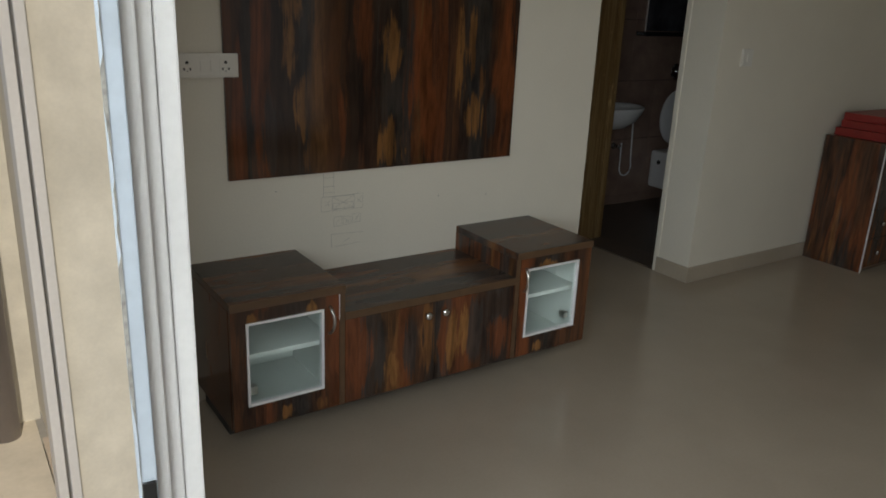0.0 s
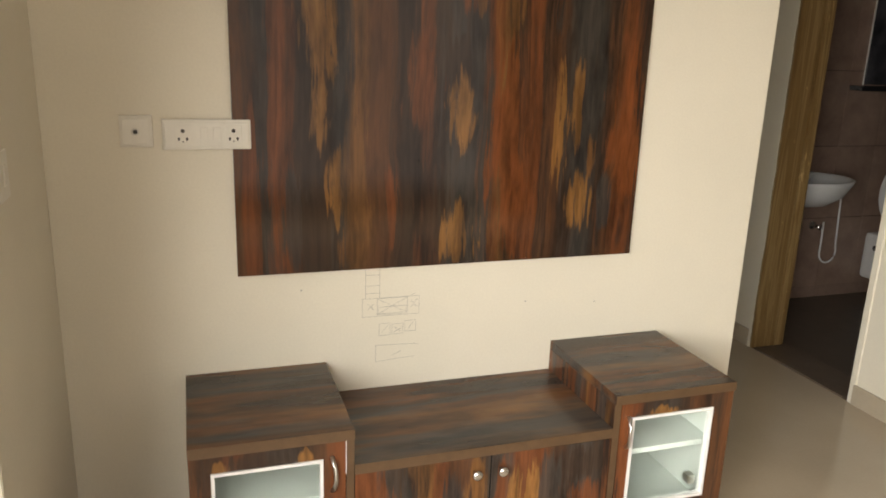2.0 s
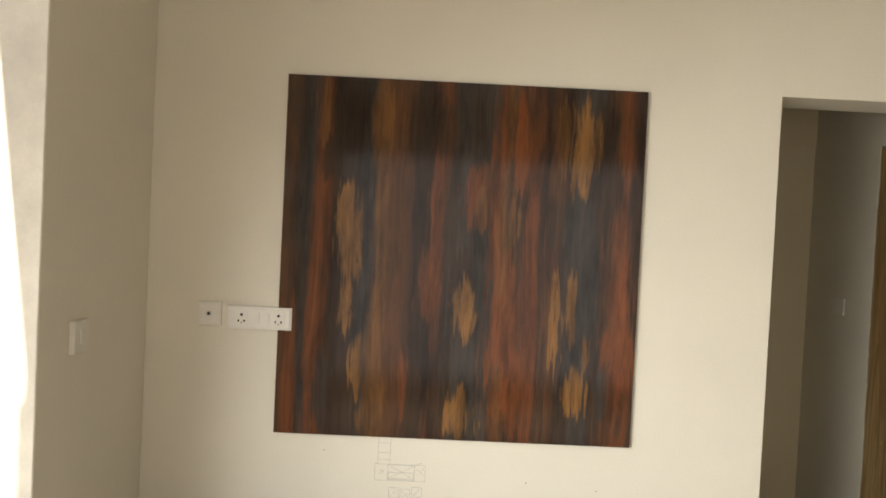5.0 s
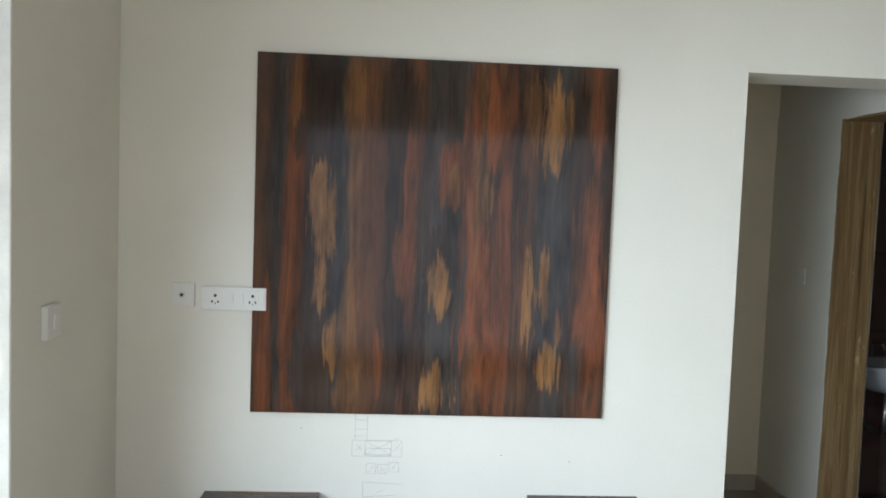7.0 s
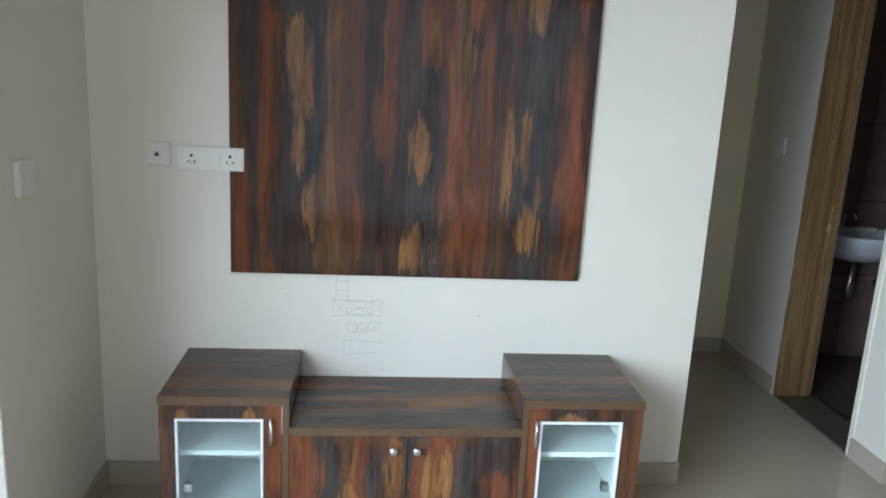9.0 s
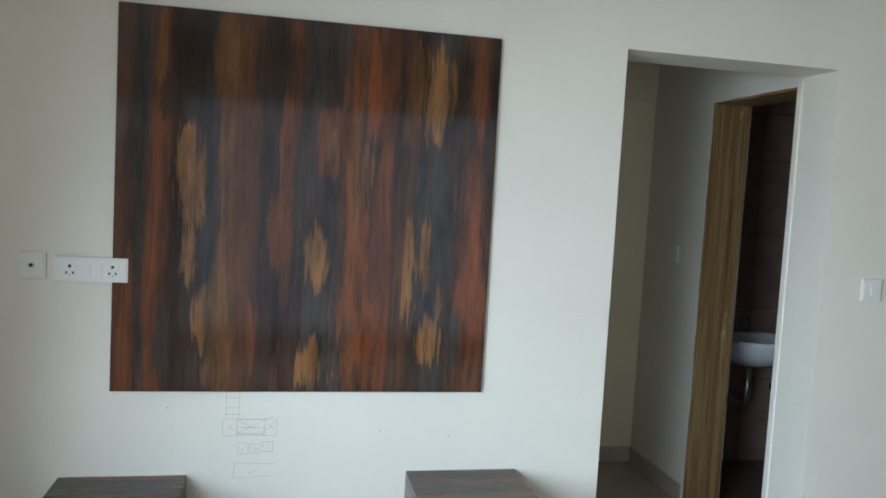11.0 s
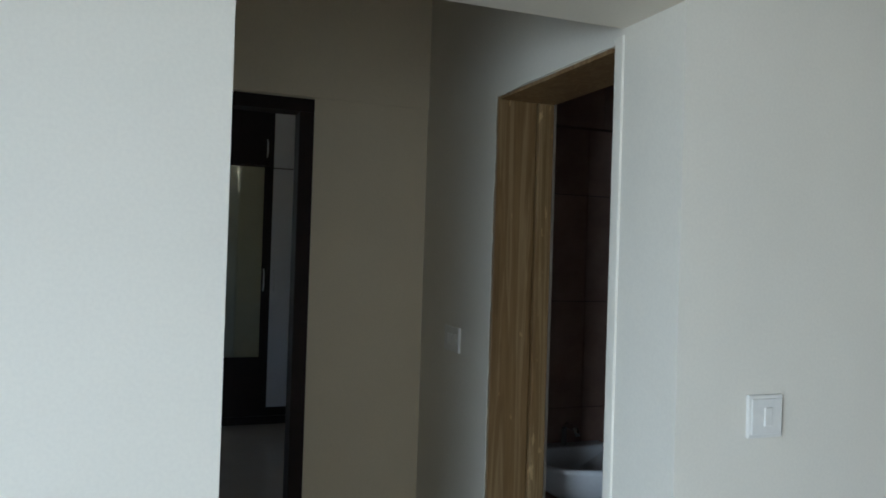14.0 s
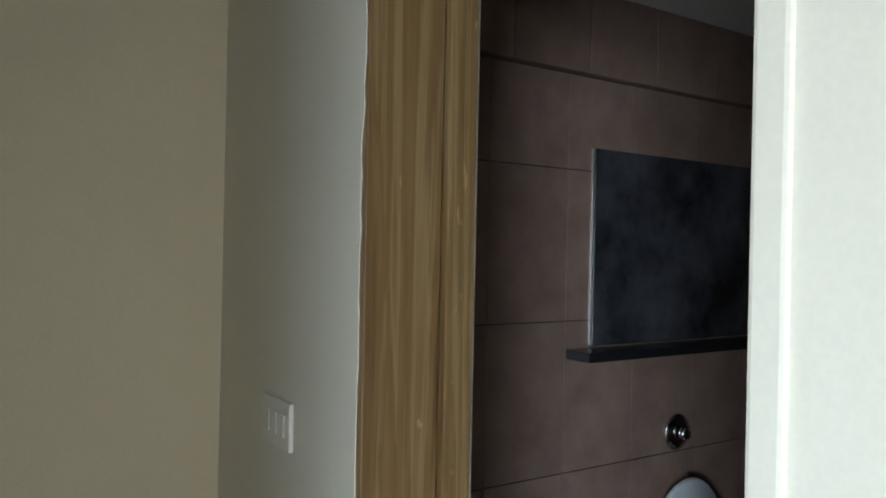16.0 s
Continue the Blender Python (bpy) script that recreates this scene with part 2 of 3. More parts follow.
DOOR_SMEARS = [
    ("D", [(0.406, 0.24, 0.41, 0.036), (-0.010, 0.45, 0.53, 0.080), (0.931, 0.29, 0.42, 0.066), (1.048, 0.09, 0.50, 0.018)]),
    ("S", [(0.399, 0.10, 0.42, 0.032), (0.544, 0.10, 0.42, 0.036), (0.843, 0.10, 0.42, 0.039), (0.092, 0.09, 0.15, 0.032), (1.121, 0.43, 0.50, 0.018)]),
    ("B", [(-0.122, 0.09, 0.51, 0.023), (1.383, 0.09, 0.50, 0.026)]),
    ("R", [(0.318, 0.10, 0.42, 0.055), (0.945, 0.10, 0.31, 0.055), (0.216, 0.09, 0.51, 0.038), (0.683, 0.10, 0.42, 0.015)]),
    ("T", [(0.614, 0.10, 0.42, 0.032), (0.158, 0.09, 0.15, 0.022)]),
    ("O", [(0.458, 0.10, 0.26, 0.028), (0.727, 0.11, 0.41, 0.022), (0.779, 0.10, 0.42, 0.019), (-0.075, 0.45, 0.52, 0.016), (0.136, 0.45, 0.52, 0.020), (0.027, 0.09, 0.15, 0.029), (1.201, 0.44, 0.51, 0.058), (1.176, 0.09, 0.15, 0.026)])]
M_LAM = laminate(
    "streaked_laminate_upright", "z", (0, 0, 0), 0.09, 0.92, "BDSRDDDSTBBDDRDSDSRTDRDBDSSDBRD", 0.0, 0.042, PANEL_SMEARS)
M_LAMDOOR = laminate("streaked_laminate_doors", "z", (4.3, 0, 1.9), 0.16, 1.25, "BDRDSDBRRSDTRBDSRRBDSDRRDSDBDB", -0.17, 0.0545, DOOR_SMEARS)
M_LAM2 = laminate("streaked_laminate_sides", "z", (4.3, 0, 1.9), 0.2, 1.25)
M_LAMTOP = laminate("streaked_laminate_tops", "x", (2.2, 0.7, 0), 0.26, 1.3, long=0.9, wide=0.62, grain=0.12)
M_EDGE = surface("brown_edge_band", (0.11, 0.062, 0.032), 0.4, spread=0.2, scale=20)
M_INNER = surface("white_cabinet_liner", (0.70, 0.75, 0.73), 0.4, spread=0.04)
M_TRIM = surface("white_aluminium_trim", (0.80, 0.80, 0.80), 0.3, spread=0.03)
M_CHROME = surface("chrome", (0.75, 0.75, 0.74), 0.12, 1.0, spread=0.05, bumpy=0)
M_STEEL = surface("brushed_steel", (0.62, 0.61, 0.58), 0.28, 1.0, spread=0.06)
M_GLASS = glass("greenish_pane")
M_PLASTIC = surface("white_switch_plastic", (0.74, 0.72, 0.66), 0.3, spread=0.03, bumpy=0)
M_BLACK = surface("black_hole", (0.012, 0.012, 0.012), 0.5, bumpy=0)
M_PENCIL = surface("grey_pencil", (0.38, 0.37, 0.34), 0.8, spread=0.4, scale=90)
M_STONE = stone("veined_sandstone")
M_RED = surface("red_board", (0.24, 0.018, 0.014), 0.4, spread=0.2, scale=8)
M_DARKWOOD = surface("dark_brown_door_wood", (0.022, 0.013, 0.010), 0.6, spread=0.25, scale=9)
M_DARKWOOD.node_tree.nodes["Principled BSDF"].inputs["Specular IOR Level"].default_value = 0.2
M_WARD = surface("dark_wardrobe_laminate", (0.022, 0.014, 0.012), 0.3, spread=0.3, scale=6)
M_PALE = surface("pale_wardrobe_laminate", (0.66, 0.64, 0.63), 0.25, spread=0.05)
M_CERAMIC = surface("white_ceramic", (0.72, 0.73, 0.74), 0.1, spread=0.02, bumpy=0)
M_TILE = tile_mat("brown_wall_tile", (0.215, 0.140, 0.112), (0.29, 0.20, 0.16), 0.25)
M_GROUT = surface("dark_grout", (0.05, 0.036, 0.028), 0.8)
M_BATHFLOOR = tile_mat("bath_floor_tile", (0.085, 0.062, 0.046), (0.115, 0.085, 0.064), 0.4)
M_GRANITE = surface("black_granite", (0.016, 0.016, 0.018), 0.2, spread=0.4, scale=60)
M_DARKGLASS = surface("dark_blotched_glass", (0.055, 0.055, 0.064), 0.14, spread=0.85, scale=4.2, bumpy=0)
M_BLIND = surface("white_roller_blind", (0.80, 0.82, 0.80), 0.7, spread=0.03)
bn = M_BLIND.node_tree
tr = bn.nodes.new("ShaderNodeBsdfTranslucent")
tr.inputs[0].default_value = (0.76, 0.80, 0.78, 1)
mx = bn.nodes.new("ShaderNodeMixShader")
mx.inputs[0].default_value = 0.55
bn.links.new(bn.nodes["Principled BSDF"].outputs[0], mx.inputs[1])
bn.links.new(tr.outputs[0], mx.inputs[2])
bn.links.new(mx.outputs[0], bn.nodes["Material Output"].inputs[0])
M_TAPE = surface("pale_blue_tape", (0.50, 0.57, 0.64), 0.5, spread=0.12, scale=14)
M_OUTFLOOR = surface("sunlit_cement_floor", (0.50, 0.45, 0.36), 0.8, spread=0.2, scale=4)
M_PIPE = surface("grey_drain_pipe", (0.36, 0.33, 0.33), 0.5, spread=0.1)
M_GROUND = surface("dry_ground", (0.28, 0.25, 0.19), 0.9, spread=0.3, scale=0.4)
M_MIRROR = surface("mirror_silver", (0.72, 0.77, 0.72), 0.04, 1.0, spread=0.04, bumpy=0)


# ---- building helpers ----
def box(bm, x0, y0, z0, x1, y1, z1, bevel=0.0):
    """A box between two corners, with softly rounded edges where bevel is given."""
    r = bmesh.ops.create_cube(bm, size=1)
    m = Matrix.Translation(((x0 + x1) / 2, (y0 + y1) / 2, (z0 + z1) / 2)) @ Matrix.Diagonal((x1 - x0, y1 - y0, z1 - z0, 1))
    bmesh.ops.transform(bm, matrix=m, verts=r["verts"])
    if bevel:
        edges = list({e for v in r["verts"] for e in v.link_edges})
        bmesh.ops.bevel(bm, geom=edges, offset=bevel, segments=2, affect="EDGES", profile=0.6)
    return bm


def boxes(*specs, bevel=0.0):
    bm = bmesh.new()
    for s in specs:
        box(bm, *s, bevel=bevel)
    return bm


def ring(x0, z0, x1, z1, gx0, gz0, gx1, gz1, y0, y1):
    """A flat upright sheet with a rectangular hole through it."""
    bm = bmesh.new()
    vs = {}
    for y in (y0, y1):
        for tag, a, b, c, d in (("o", x0, z0, x1, z1), ("i", gx0, gz0, gx1, gz1)):
            vs[y, tag] = [bm.verts.new(p) for p in ((a, y, b), (c, y, b), (c, y, d), (a, y, d))]
    for k in range(4):
        n = (k + 1) % 4
        for y in (y0, y1):
            bm.faces.new((vs[y, "o"][k], vs[y, "o"][n], vs[y, "i"][n], vs[y, "i"][k]))
        for tag in "oi":
            bm.faces.new((vs[y0, tag][k], vs[y0, tag][n], vs[y1, tag][n], vs[y1, tag][k]))
    return bm


def tube(bm, pts, r, n=10):
    """A round bar that follows points."""
    rings = []
    pts = [Vector(p) for p in pts]
    for i, p in enumerate(pts):
        d = (pts[min(i + 1, len(pts) - 1)] - pts[max(i - 1, 0)]).normalized()
        side = d.cross(Vector((0, 0, 1)) if abs(d.z) < 0.9 else Vector((1, 0, 0))).normalized()
        up = side.cross(d)
        rings.append([bm.verts.new(p + r * (math.cos(a) * side + math.sin(a) * up)) for a in (2 * math.pi * k / n for k in range(n))])
    for a, b in zip(rings, rings[1:]):
        for k in range(n):
            bm.faces.new((a[k], a[(k + 1) % n], b[(k + 1) % n], b[k]))
    bm.faces.new(rings[0][::-1])
    bm.faces.new(rings[-1])
    return bm


def lathe(bm, profile, centre, axis="z", n=28, sx=1.0, sy=1.0):
    """Turns (radius, height) pairs round an axis through centre."""
    rings = []
    for r, h in profile:
        ring = []
        for k in range(n):
            a = 2 * math.pi * k / n
            c, s = r * math.cos(a) * sx, r * math.sin(a) * sy
            v = {"z": (c, s, h), "y": (c, h, s), "x": (h, c, s)}[axis]
            ring.append(bm.verts.new(Vector(centre) + Vector(v)))
        rings.append(ring)
    for a, b in zip(rings, rings[1:]):
        for k in range(n):
            bm.faces.new((a[k], a[(k + 1) % n], b[(k + 1) % n], b[k]))
    bm.faces.new(rings[0][::-1])
    bm.faces.new(rings[-1])
    bmesh.ops.recalc_face_normals(bm, faces=bm.faces)
    return bm


def mesh(name, bm, material, smooth=False):
    me = bpy.data.meshes.new(name)
    bmesh.ops.recalc_face_normals(bm, faces=bm.faces)
    bm.to_mesh(me)
    bm.free()
    me.materials.append(material)
    if smooth:
        for p in me.polygons:
            p.use_smooth = True
    return me


def part(name, bm, material, parent, label="", smooth=False):
    ob = new(name, mesh(name, bm, material, smooth))
    ob.parent = parent
    if parent.parent is None:
        ob.matrix_parent_inverse = parent.matrix_basis.inverted()
    return tagged(ob, label)


def thing(name, base, label, category, group="", kind=""):
    ob = new(name)
    ob.empty_display_size = 0.1
    ob.location = base
    ob.matrix_basis = Matrix.Translation(base)
    return tagged(ob, label, category, group, kind)


def structure(name, bm, material, label, category):
    return tagged(new(name, mesh(name, bm, material)), label, category, kind="structure")


# ---- the large structure ----
CEIL = 2.85
BD_L, BD_R, BD_T = 1.35, 2.195, 2.145     # bedroom doorway
XL, XO, XR, XE = -0.48, 1.795, 2.71, 5.6     # side wall, opening, passage wall, far side
DOORTOP = 2.17
structure("floor", boxes((-0.70, -4.8, -0.12, XE, 0.0, 0.0), (1.0, 0.0, -0.12, XR, 1.58, 0.0), (BD_L - 0.05, 1.58, -0.12, BD_R + 0.05, 1.66, 0.0)), M_FLOOR,
          "polished beige vitrified floor with soft reflections", "floor")
structure("ceiling", boxes((-0.70, -4.8, CEIL, XE + 0.15, 0.23, CEIL + 0.12), (0.85, 0.23, CEIL, XR + 0.2, 1.75, CEIL + 0.12)), M_CEIL,
          "plain white painted ceiling", "ceiling")
structure("wall_north", boxes((XL - 0.2, 0, 0, XO, 0.23, CEIL), (XO, 0, DOORTOP, XR, 0.23, CEIL), (XR, 0, 0, XE, 0.2, CEIL)), M_WALL,
          "cream painted wall with a plain square passage opening", "wall")
structure("wall_west", boxes((XL - 0.2, -0.77, 0, XL, -0.002, CEIL), (XL - 0.2, -4.8, 0, XL, -3.2, CEIL)), M_WALL,
          "cream painted wall end beside the open balcony door", "wall")
structure("wall_east", boxes((XE, -4.8, 0, XE + 0.15, 0.2, CEIL)), M_WALL, "plain cream painted wall", "wall")
structure("wall_south", boxes((XL, -4.8, 0, -0.4, -4.6, CEIL), (2.6, -4.8, 0, XE, -4.6, CEIL), (-0.4, -4.8, 0, 2.6, -4.6, 0.12), (-0.4, -4.8, 2.35, 2.6, -4.6, CEIL)),
          M_WALL, "plain cream painted wall with a wide window", "wall")
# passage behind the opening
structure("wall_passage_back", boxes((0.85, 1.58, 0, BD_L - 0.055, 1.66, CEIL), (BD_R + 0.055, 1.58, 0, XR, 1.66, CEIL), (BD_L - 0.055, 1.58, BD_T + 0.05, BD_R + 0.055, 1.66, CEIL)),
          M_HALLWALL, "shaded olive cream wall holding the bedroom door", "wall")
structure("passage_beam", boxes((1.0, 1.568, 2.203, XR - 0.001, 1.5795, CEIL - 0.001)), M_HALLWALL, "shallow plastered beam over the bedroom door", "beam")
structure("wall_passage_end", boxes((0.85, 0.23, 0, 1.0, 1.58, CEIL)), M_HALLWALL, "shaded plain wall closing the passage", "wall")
BY0, BY1, BZ = 0.251, 0.93, 2.135
structure("wall_passage_side", boxes((XR, 0.2, 0, 2.93, BY0, CEIL), (XR, BY1, 0, 2.93, 1.73, CEIL), (XR, BY0, BZ, 2.93, BY1, CEIL)), M_WALL,
          "cream painted wall around the bathroom doorway", "wall")
# bathroom shell
structure("bathroom_floor", boxes((XR, 0.2, -0.14, 5.0, 1.64, -0.02)), M_BATHFLOOR, "dark brown tiled bathroom floor", "floor")
structure("bathroom_ceiling", boxes((2.93, 0.2, 2.45, 5.0, 1.64, 2.55)), M_CEIL, "shaded white bathroom ceiling", "ceiling")
BATHBACK = structure("bathroom_wall_back", boxes((2.93, 1.615, -0.02, 5.0, 1.75, 2.45)), M_GROUT, "brown tiled bathroom wall", "wall")
structure("bathroom_wall_east", boxes((5.0, 0.2, -0.02, 5.12, 1.75, 2.55)), M_TILE, "brown tiled bathroom wall", "wall")
structure("bathroom_wall_south", boxes((2.93, 0.2, -0.02, 5.0, 0.21, 2.45)), M_TILE, "brown tiled bathroom wall", "wall")
# bedroom shell
structure("bedroom_floor", boxes((0.0, 1.6605, -0.12, 2.70, 1.7295, -0.004), (0.0, 1.73, -0.12, 5.2, 6.75, -0.004)), M_FLOOR, "polished beige bedroom floor", "floor")
structure("bedroom_ceiling", boxes((0.0, 1.73, 3.2, 5.2, 6.75, 3.3)), M_CEIL, "white bedroom ceiling", "ceiling")
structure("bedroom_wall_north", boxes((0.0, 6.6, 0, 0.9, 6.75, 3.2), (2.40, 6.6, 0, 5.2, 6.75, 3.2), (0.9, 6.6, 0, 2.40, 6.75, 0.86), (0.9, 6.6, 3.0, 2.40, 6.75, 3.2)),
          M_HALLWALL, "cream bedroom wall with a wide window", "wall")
# the gap in the west wall is cut only for the added fill lamp
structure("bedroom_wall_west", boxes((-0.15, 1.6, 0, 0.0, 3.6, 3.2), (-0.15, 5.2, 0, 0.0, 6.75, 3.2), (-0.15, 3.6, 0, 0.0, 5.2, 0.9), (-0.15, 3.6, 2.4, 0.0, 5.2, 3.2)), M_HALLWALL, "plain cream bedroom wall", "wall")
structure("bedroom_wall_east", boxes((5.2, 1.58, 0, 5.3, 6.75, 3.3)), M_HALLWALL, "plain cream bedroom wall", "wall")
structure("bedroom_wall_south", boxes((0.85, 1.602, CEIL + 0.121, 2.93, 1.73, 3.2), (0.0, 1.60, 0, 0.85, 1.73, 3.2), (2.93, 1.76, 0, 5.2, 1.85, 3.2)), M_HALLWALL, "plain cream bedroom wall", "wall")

# skirtings
SK, SKT = 0.095, 0.012
def skirting(*spec):
    structure("baseboard", boxes(spec, bevel=0.003), M_SKIRT, "beige tile skirting along the wall", "skirting")
skirting(XL + SKT, -SKT, 0, XO, 0, SK)
skirting(XL, -0.77, 0, XL + SKT, 0, SK)
skirting(XR, -SKT, 0, XE, 0, SK)
skirting(XR - SKT, -SKT, 0, XR, BY0 - 0.02, SK)
skirting(BD_R + 0.055, 1.58 - SKT, 0, XR - SKT, 1.58, SK)
skirting(1.0, 1.58 - SKT, 0, BD_L - 0.055, 1.58, SK)
skirting(XR - SKT, BY1 + 0.01, 0, XR, 1.58 - SKT, SK)
skirting(XO, 0.0, 0, XO + SKT, 0.23, SK)
skirting(0.0, 6.6 - SKT, 0, 2.33, 6.6, SK)

# outside: balcony, ground
structure("ground", boxes((-400, -400, -15.1, 400, 400, -15.0)), M_GROUND, "dry pale ground far below the balcony", "ground")
structure("balcony_floor", boxes((-2.4, -4.8, -0.2, -0.702, 5.0, -0.03)), M_OUTFLOOR, "sunlit cement balcony floor", "floor")
# the slab at 2.3 m is unseen, added only to shade the door post
structure("sun_block_slab", boxes((-1.3, -3.2, 2.3, -0.702, -2.1, 2.4)), M_REVEAL, "unseen slab added to keep sun off the balcony door post", "canopy")
structure("balcony_parapet", boxes((-2.55, -4.8, -0.2, -2.402, 5.0, 0.95), bevel=0.01), M_REVEAL, "cream balcony parapet", "parapet")
structure("outer_wall", boxes((-0.92, 0.20, -0.03, -0.682, 3.2, 3.1)), M_REVEAL, "weathered cream outer wall", "wall")
pipe = thing("drain_pipe", (-0.80, 0.12, -0.03), "grey plastic drain pipe running up the outer wall", "pipe")
part("pipe", tube(bmesh.new(), [(-0.80, 0.12, -0.03), (-0.80, 0.12, 3.0)], 0.045, 18), M_PIPE, pipe, smooth=True)


# apartment block across the road, mirrored in the glossy panel
def apartment_block(y, x0, x1, z0, storeys):
    b = thing("apartment_building", ((x0 + x1) / 2, y, z0), "shaded tan apartment block with rows of dark balcony openings", "building")
    top = z0 + 3.0 * storeys
    part("wall", boxes((x0, y - 12, z0, x1, y, top)), M_FACADE, b)
    part("roof", boxes((x0 - 0.4, y - 12.4, top, x1 + 0.4, y + 0.4, top + 0.9), bevel=0.05), M_FACADE, b)
    frame_me = mesh("window", ring(-1.55, -0.15, 1.55, 1.25, -1.4, 0.0, 1.4, 1.1, 0.0, 0.25), M_FACADE)
    pane_me = mesh("pane", boxes((-1.4, 0.02, 0.0, 1.4, 0.06, 1.1)), M_BLACK)
    ledge_me = mesh("ledge", boxes((x0, 0.0, 0.0, x1, 0.35, 0.25), bevel=0.02), M_FACADE)
    for j in range(storeys):
        z = z0 + 3.0 * j
        ledge = new("ledge", ledge_me)
        ledge.parent, ledge.location = b, Vector((0, y + 0.001, z)) - b.location
        k = 0
        while x0 + 2.6 + 3.8 * k < x1 - 1.6:
            w = new("window", frame_me)
            w.parent, w.location = b, Vector((x0 + 2.6 + 3.8 * k, y + 0.001, z + 1.2)) - b.location
            pane = new("pane", pane_me)
            pane.parent = w
            k += 1
    return b


M_FACADE = surface("tan_facade_render", (0.40, 0.33, 0.28), 0.85, spread=0.15, scale=0.3, grain=12, bumpy=0)
apartment_block(-58, -24.6, 26.4, -15.0, 15)

# balcony door: post, frame and a strip of tape
dp = thing("door_frame", (-0.68, -1.78, 0), "white painted balcony door post with peeling blue tape", "door frame", kind="structure")
part("post", boxes((-0.664, -1.785, 0, -0.637, -1.745, 2.849), (-0.685, -1.79, 0, -0.665, -1.755, 2.849), (-0.706, -1.805, 0, -0.686, -1.765, 2.849), bevel=0.004), M_WHITE, dp)
part("tape", boxes((-0.726, -1.822, 0, -0.7065, -1.795, 2.849), bevel=0.002), M_TAPE, dp, "peeling pale blue protective tape")
part("strike_plate", boxes((-0.7265, -1.8265, 0.845, -0.709, -1.8225, 0.925), bevel=0.002), M_BLACK, dp, "black latch plate")
bm = bmesh.new()
rng = random.Random(4)
rows, reach = [], 0.001
for k in range(191):
    reach = min(0.0045, max(0.0002, reach + rng.uniform(-0.0014, 0.0013)))
    if rng.random() < 0.06:
        reach = 0.0003
    rows.append([bm.verts.new((x, y, 0.015 * k)) for x, y in ((-0.7258, -1.8232), (-0.7262 - reach, -1.8236), (-0.7262 - reach, -1.8222), (-0.7258, -1.8222))])
for lower, upper in zip(rows, rows[1:]):
    for i in range(4):
        bm.faces.new((lower[i], lower[(i + 1) % 4], upper[(i + 1) % 4], upper[i]))
part("peeling_edge", bm, M_PENCIL, dp, "ragged grey torn edge of the tape")
fr2 = thing("door_frame", (-0.69, -0.76, 0), "white painted door lining on the outer wall edge", "door frame", kind="structure")
part("lining", boxes((-0.705, -0.80, 0, -0.682, -0.70, 2.849), bevel=0.004), M_WHITE, fr2)
part("stop_bead", boxes((-0.735, -0.79, 0, -0.712, -0.70, 2.849), bevel=0.004), M_WHITE, fr2)

structure("trim", boxes((-0.6795, -0.774, 0.0, -0.482, -0.7705, 2.849)), M_REVEAL, "stained cream plaster reveal of the balcony door", "door reveal")

# window behind the walker, with a bar grille
w1 = thing("window_1", (1.1, -4.7, 0.12), "white framed wide window with horizontal bars", "window", kind="structure")
part("window_frame", boxes((-0.4, -4.69, 0.12, -0.35, -4.63, 2.35), (2.55, -4.69, 0.12, 2.6, -4.63, 2.35), (-0.35, -4.69, 0.12, 2.55, -4.63, 0.17), (-0.35, -4.69, 2.3, 2.55, -4.63, 2.35),
                           (1.07, -4.69, 0.17, 1.13, -4.63, 2.3)), M_WHITE, w1)
for k in range(13):
    part("bar", boxes((-0.35, -4.66, 0.27 + 0.16 * k, 2.55, -4.645, 0.285 + 0.16 * k)), M_DARKWOOD, w1)

# bedroom door frame (dark wood), bathroom stone lining
d1 = thing("door_1", ((BD_L + BD_R) / 2, 1.62, 0), "dark brown wooden door frame of the bedroom", "door frame", kind="structure")
part("jamb", boxes((BD_R, 1.565, 0, BD_R + 0.055, 1.665, BD_T), bevel=0.004), M_DARKWOOD, d1)
part("jamb", boxes((BD_L - 0.055, 1.565, 0, BD_L, 1.665, BD_T), bevel=0.004), M_DARKWOOD, d1)
part("head", boxes((BD_L - 0.055, 1.565, BD_T, BD_R + 0.055, 1.665, BD_T + 0.05), bevel=0.004), M_DARKWOOD, d1)
d2 = thing("door_2", (2.82, 0.6, 0), "bathroom doorway lined with veined tan stone", "door frame", kind="structure")
part("jamb", boxes((XR - 0.004, BY1 - 0.02, -0.02, 2.845, BY1, BZ), (2.845, BY1 - 0.008, -0.02, 2.8505, BY1, BZ), (2.8505, BY1 - 0.030, -0.02, 2.905, BY1, BZ), bevel=0.003), M_STONE, d2)
part("jamb", boxes((XR + 0.03, BY0, -0.02, 2.876, BY0 + 0.02, BZ), (2.8765, BY0, -0.02, 2.94, BY0 + 0.034, BZ), bevel=0.003), M_STONE, d2)
part("head", boxes((XR - 0.002, BY0 + 0.022, BZ - 0.012, 2.905, BY1 - 0.032, BZ), bevel=0.003), M_STONE, d2)
part("threshold", boxes((XR, BY0 + 0.036, -0.02, 2.93, BY1 - 0.036, 0.008), bevel=0.003), M_BATHFLOOR, d2, "dark brown sill tile")
part("plaster_edge", boxes((XR - 0.006, BY0 - 0.028, 0.0, XR + 0.028, BY0 + 0.006, BZ + 0.02), bevel=0.005), M_WALL, d2, "rough white plaster edge")
part("plaster_edge", boxes((XR - 0.005, BY0 + 0.008, BZ + 0.001, XR + 0.02, BY1 + 0.004, BZ + 0.016), bevel=0.004), M_WALL, d2, "rough white plaster edge")


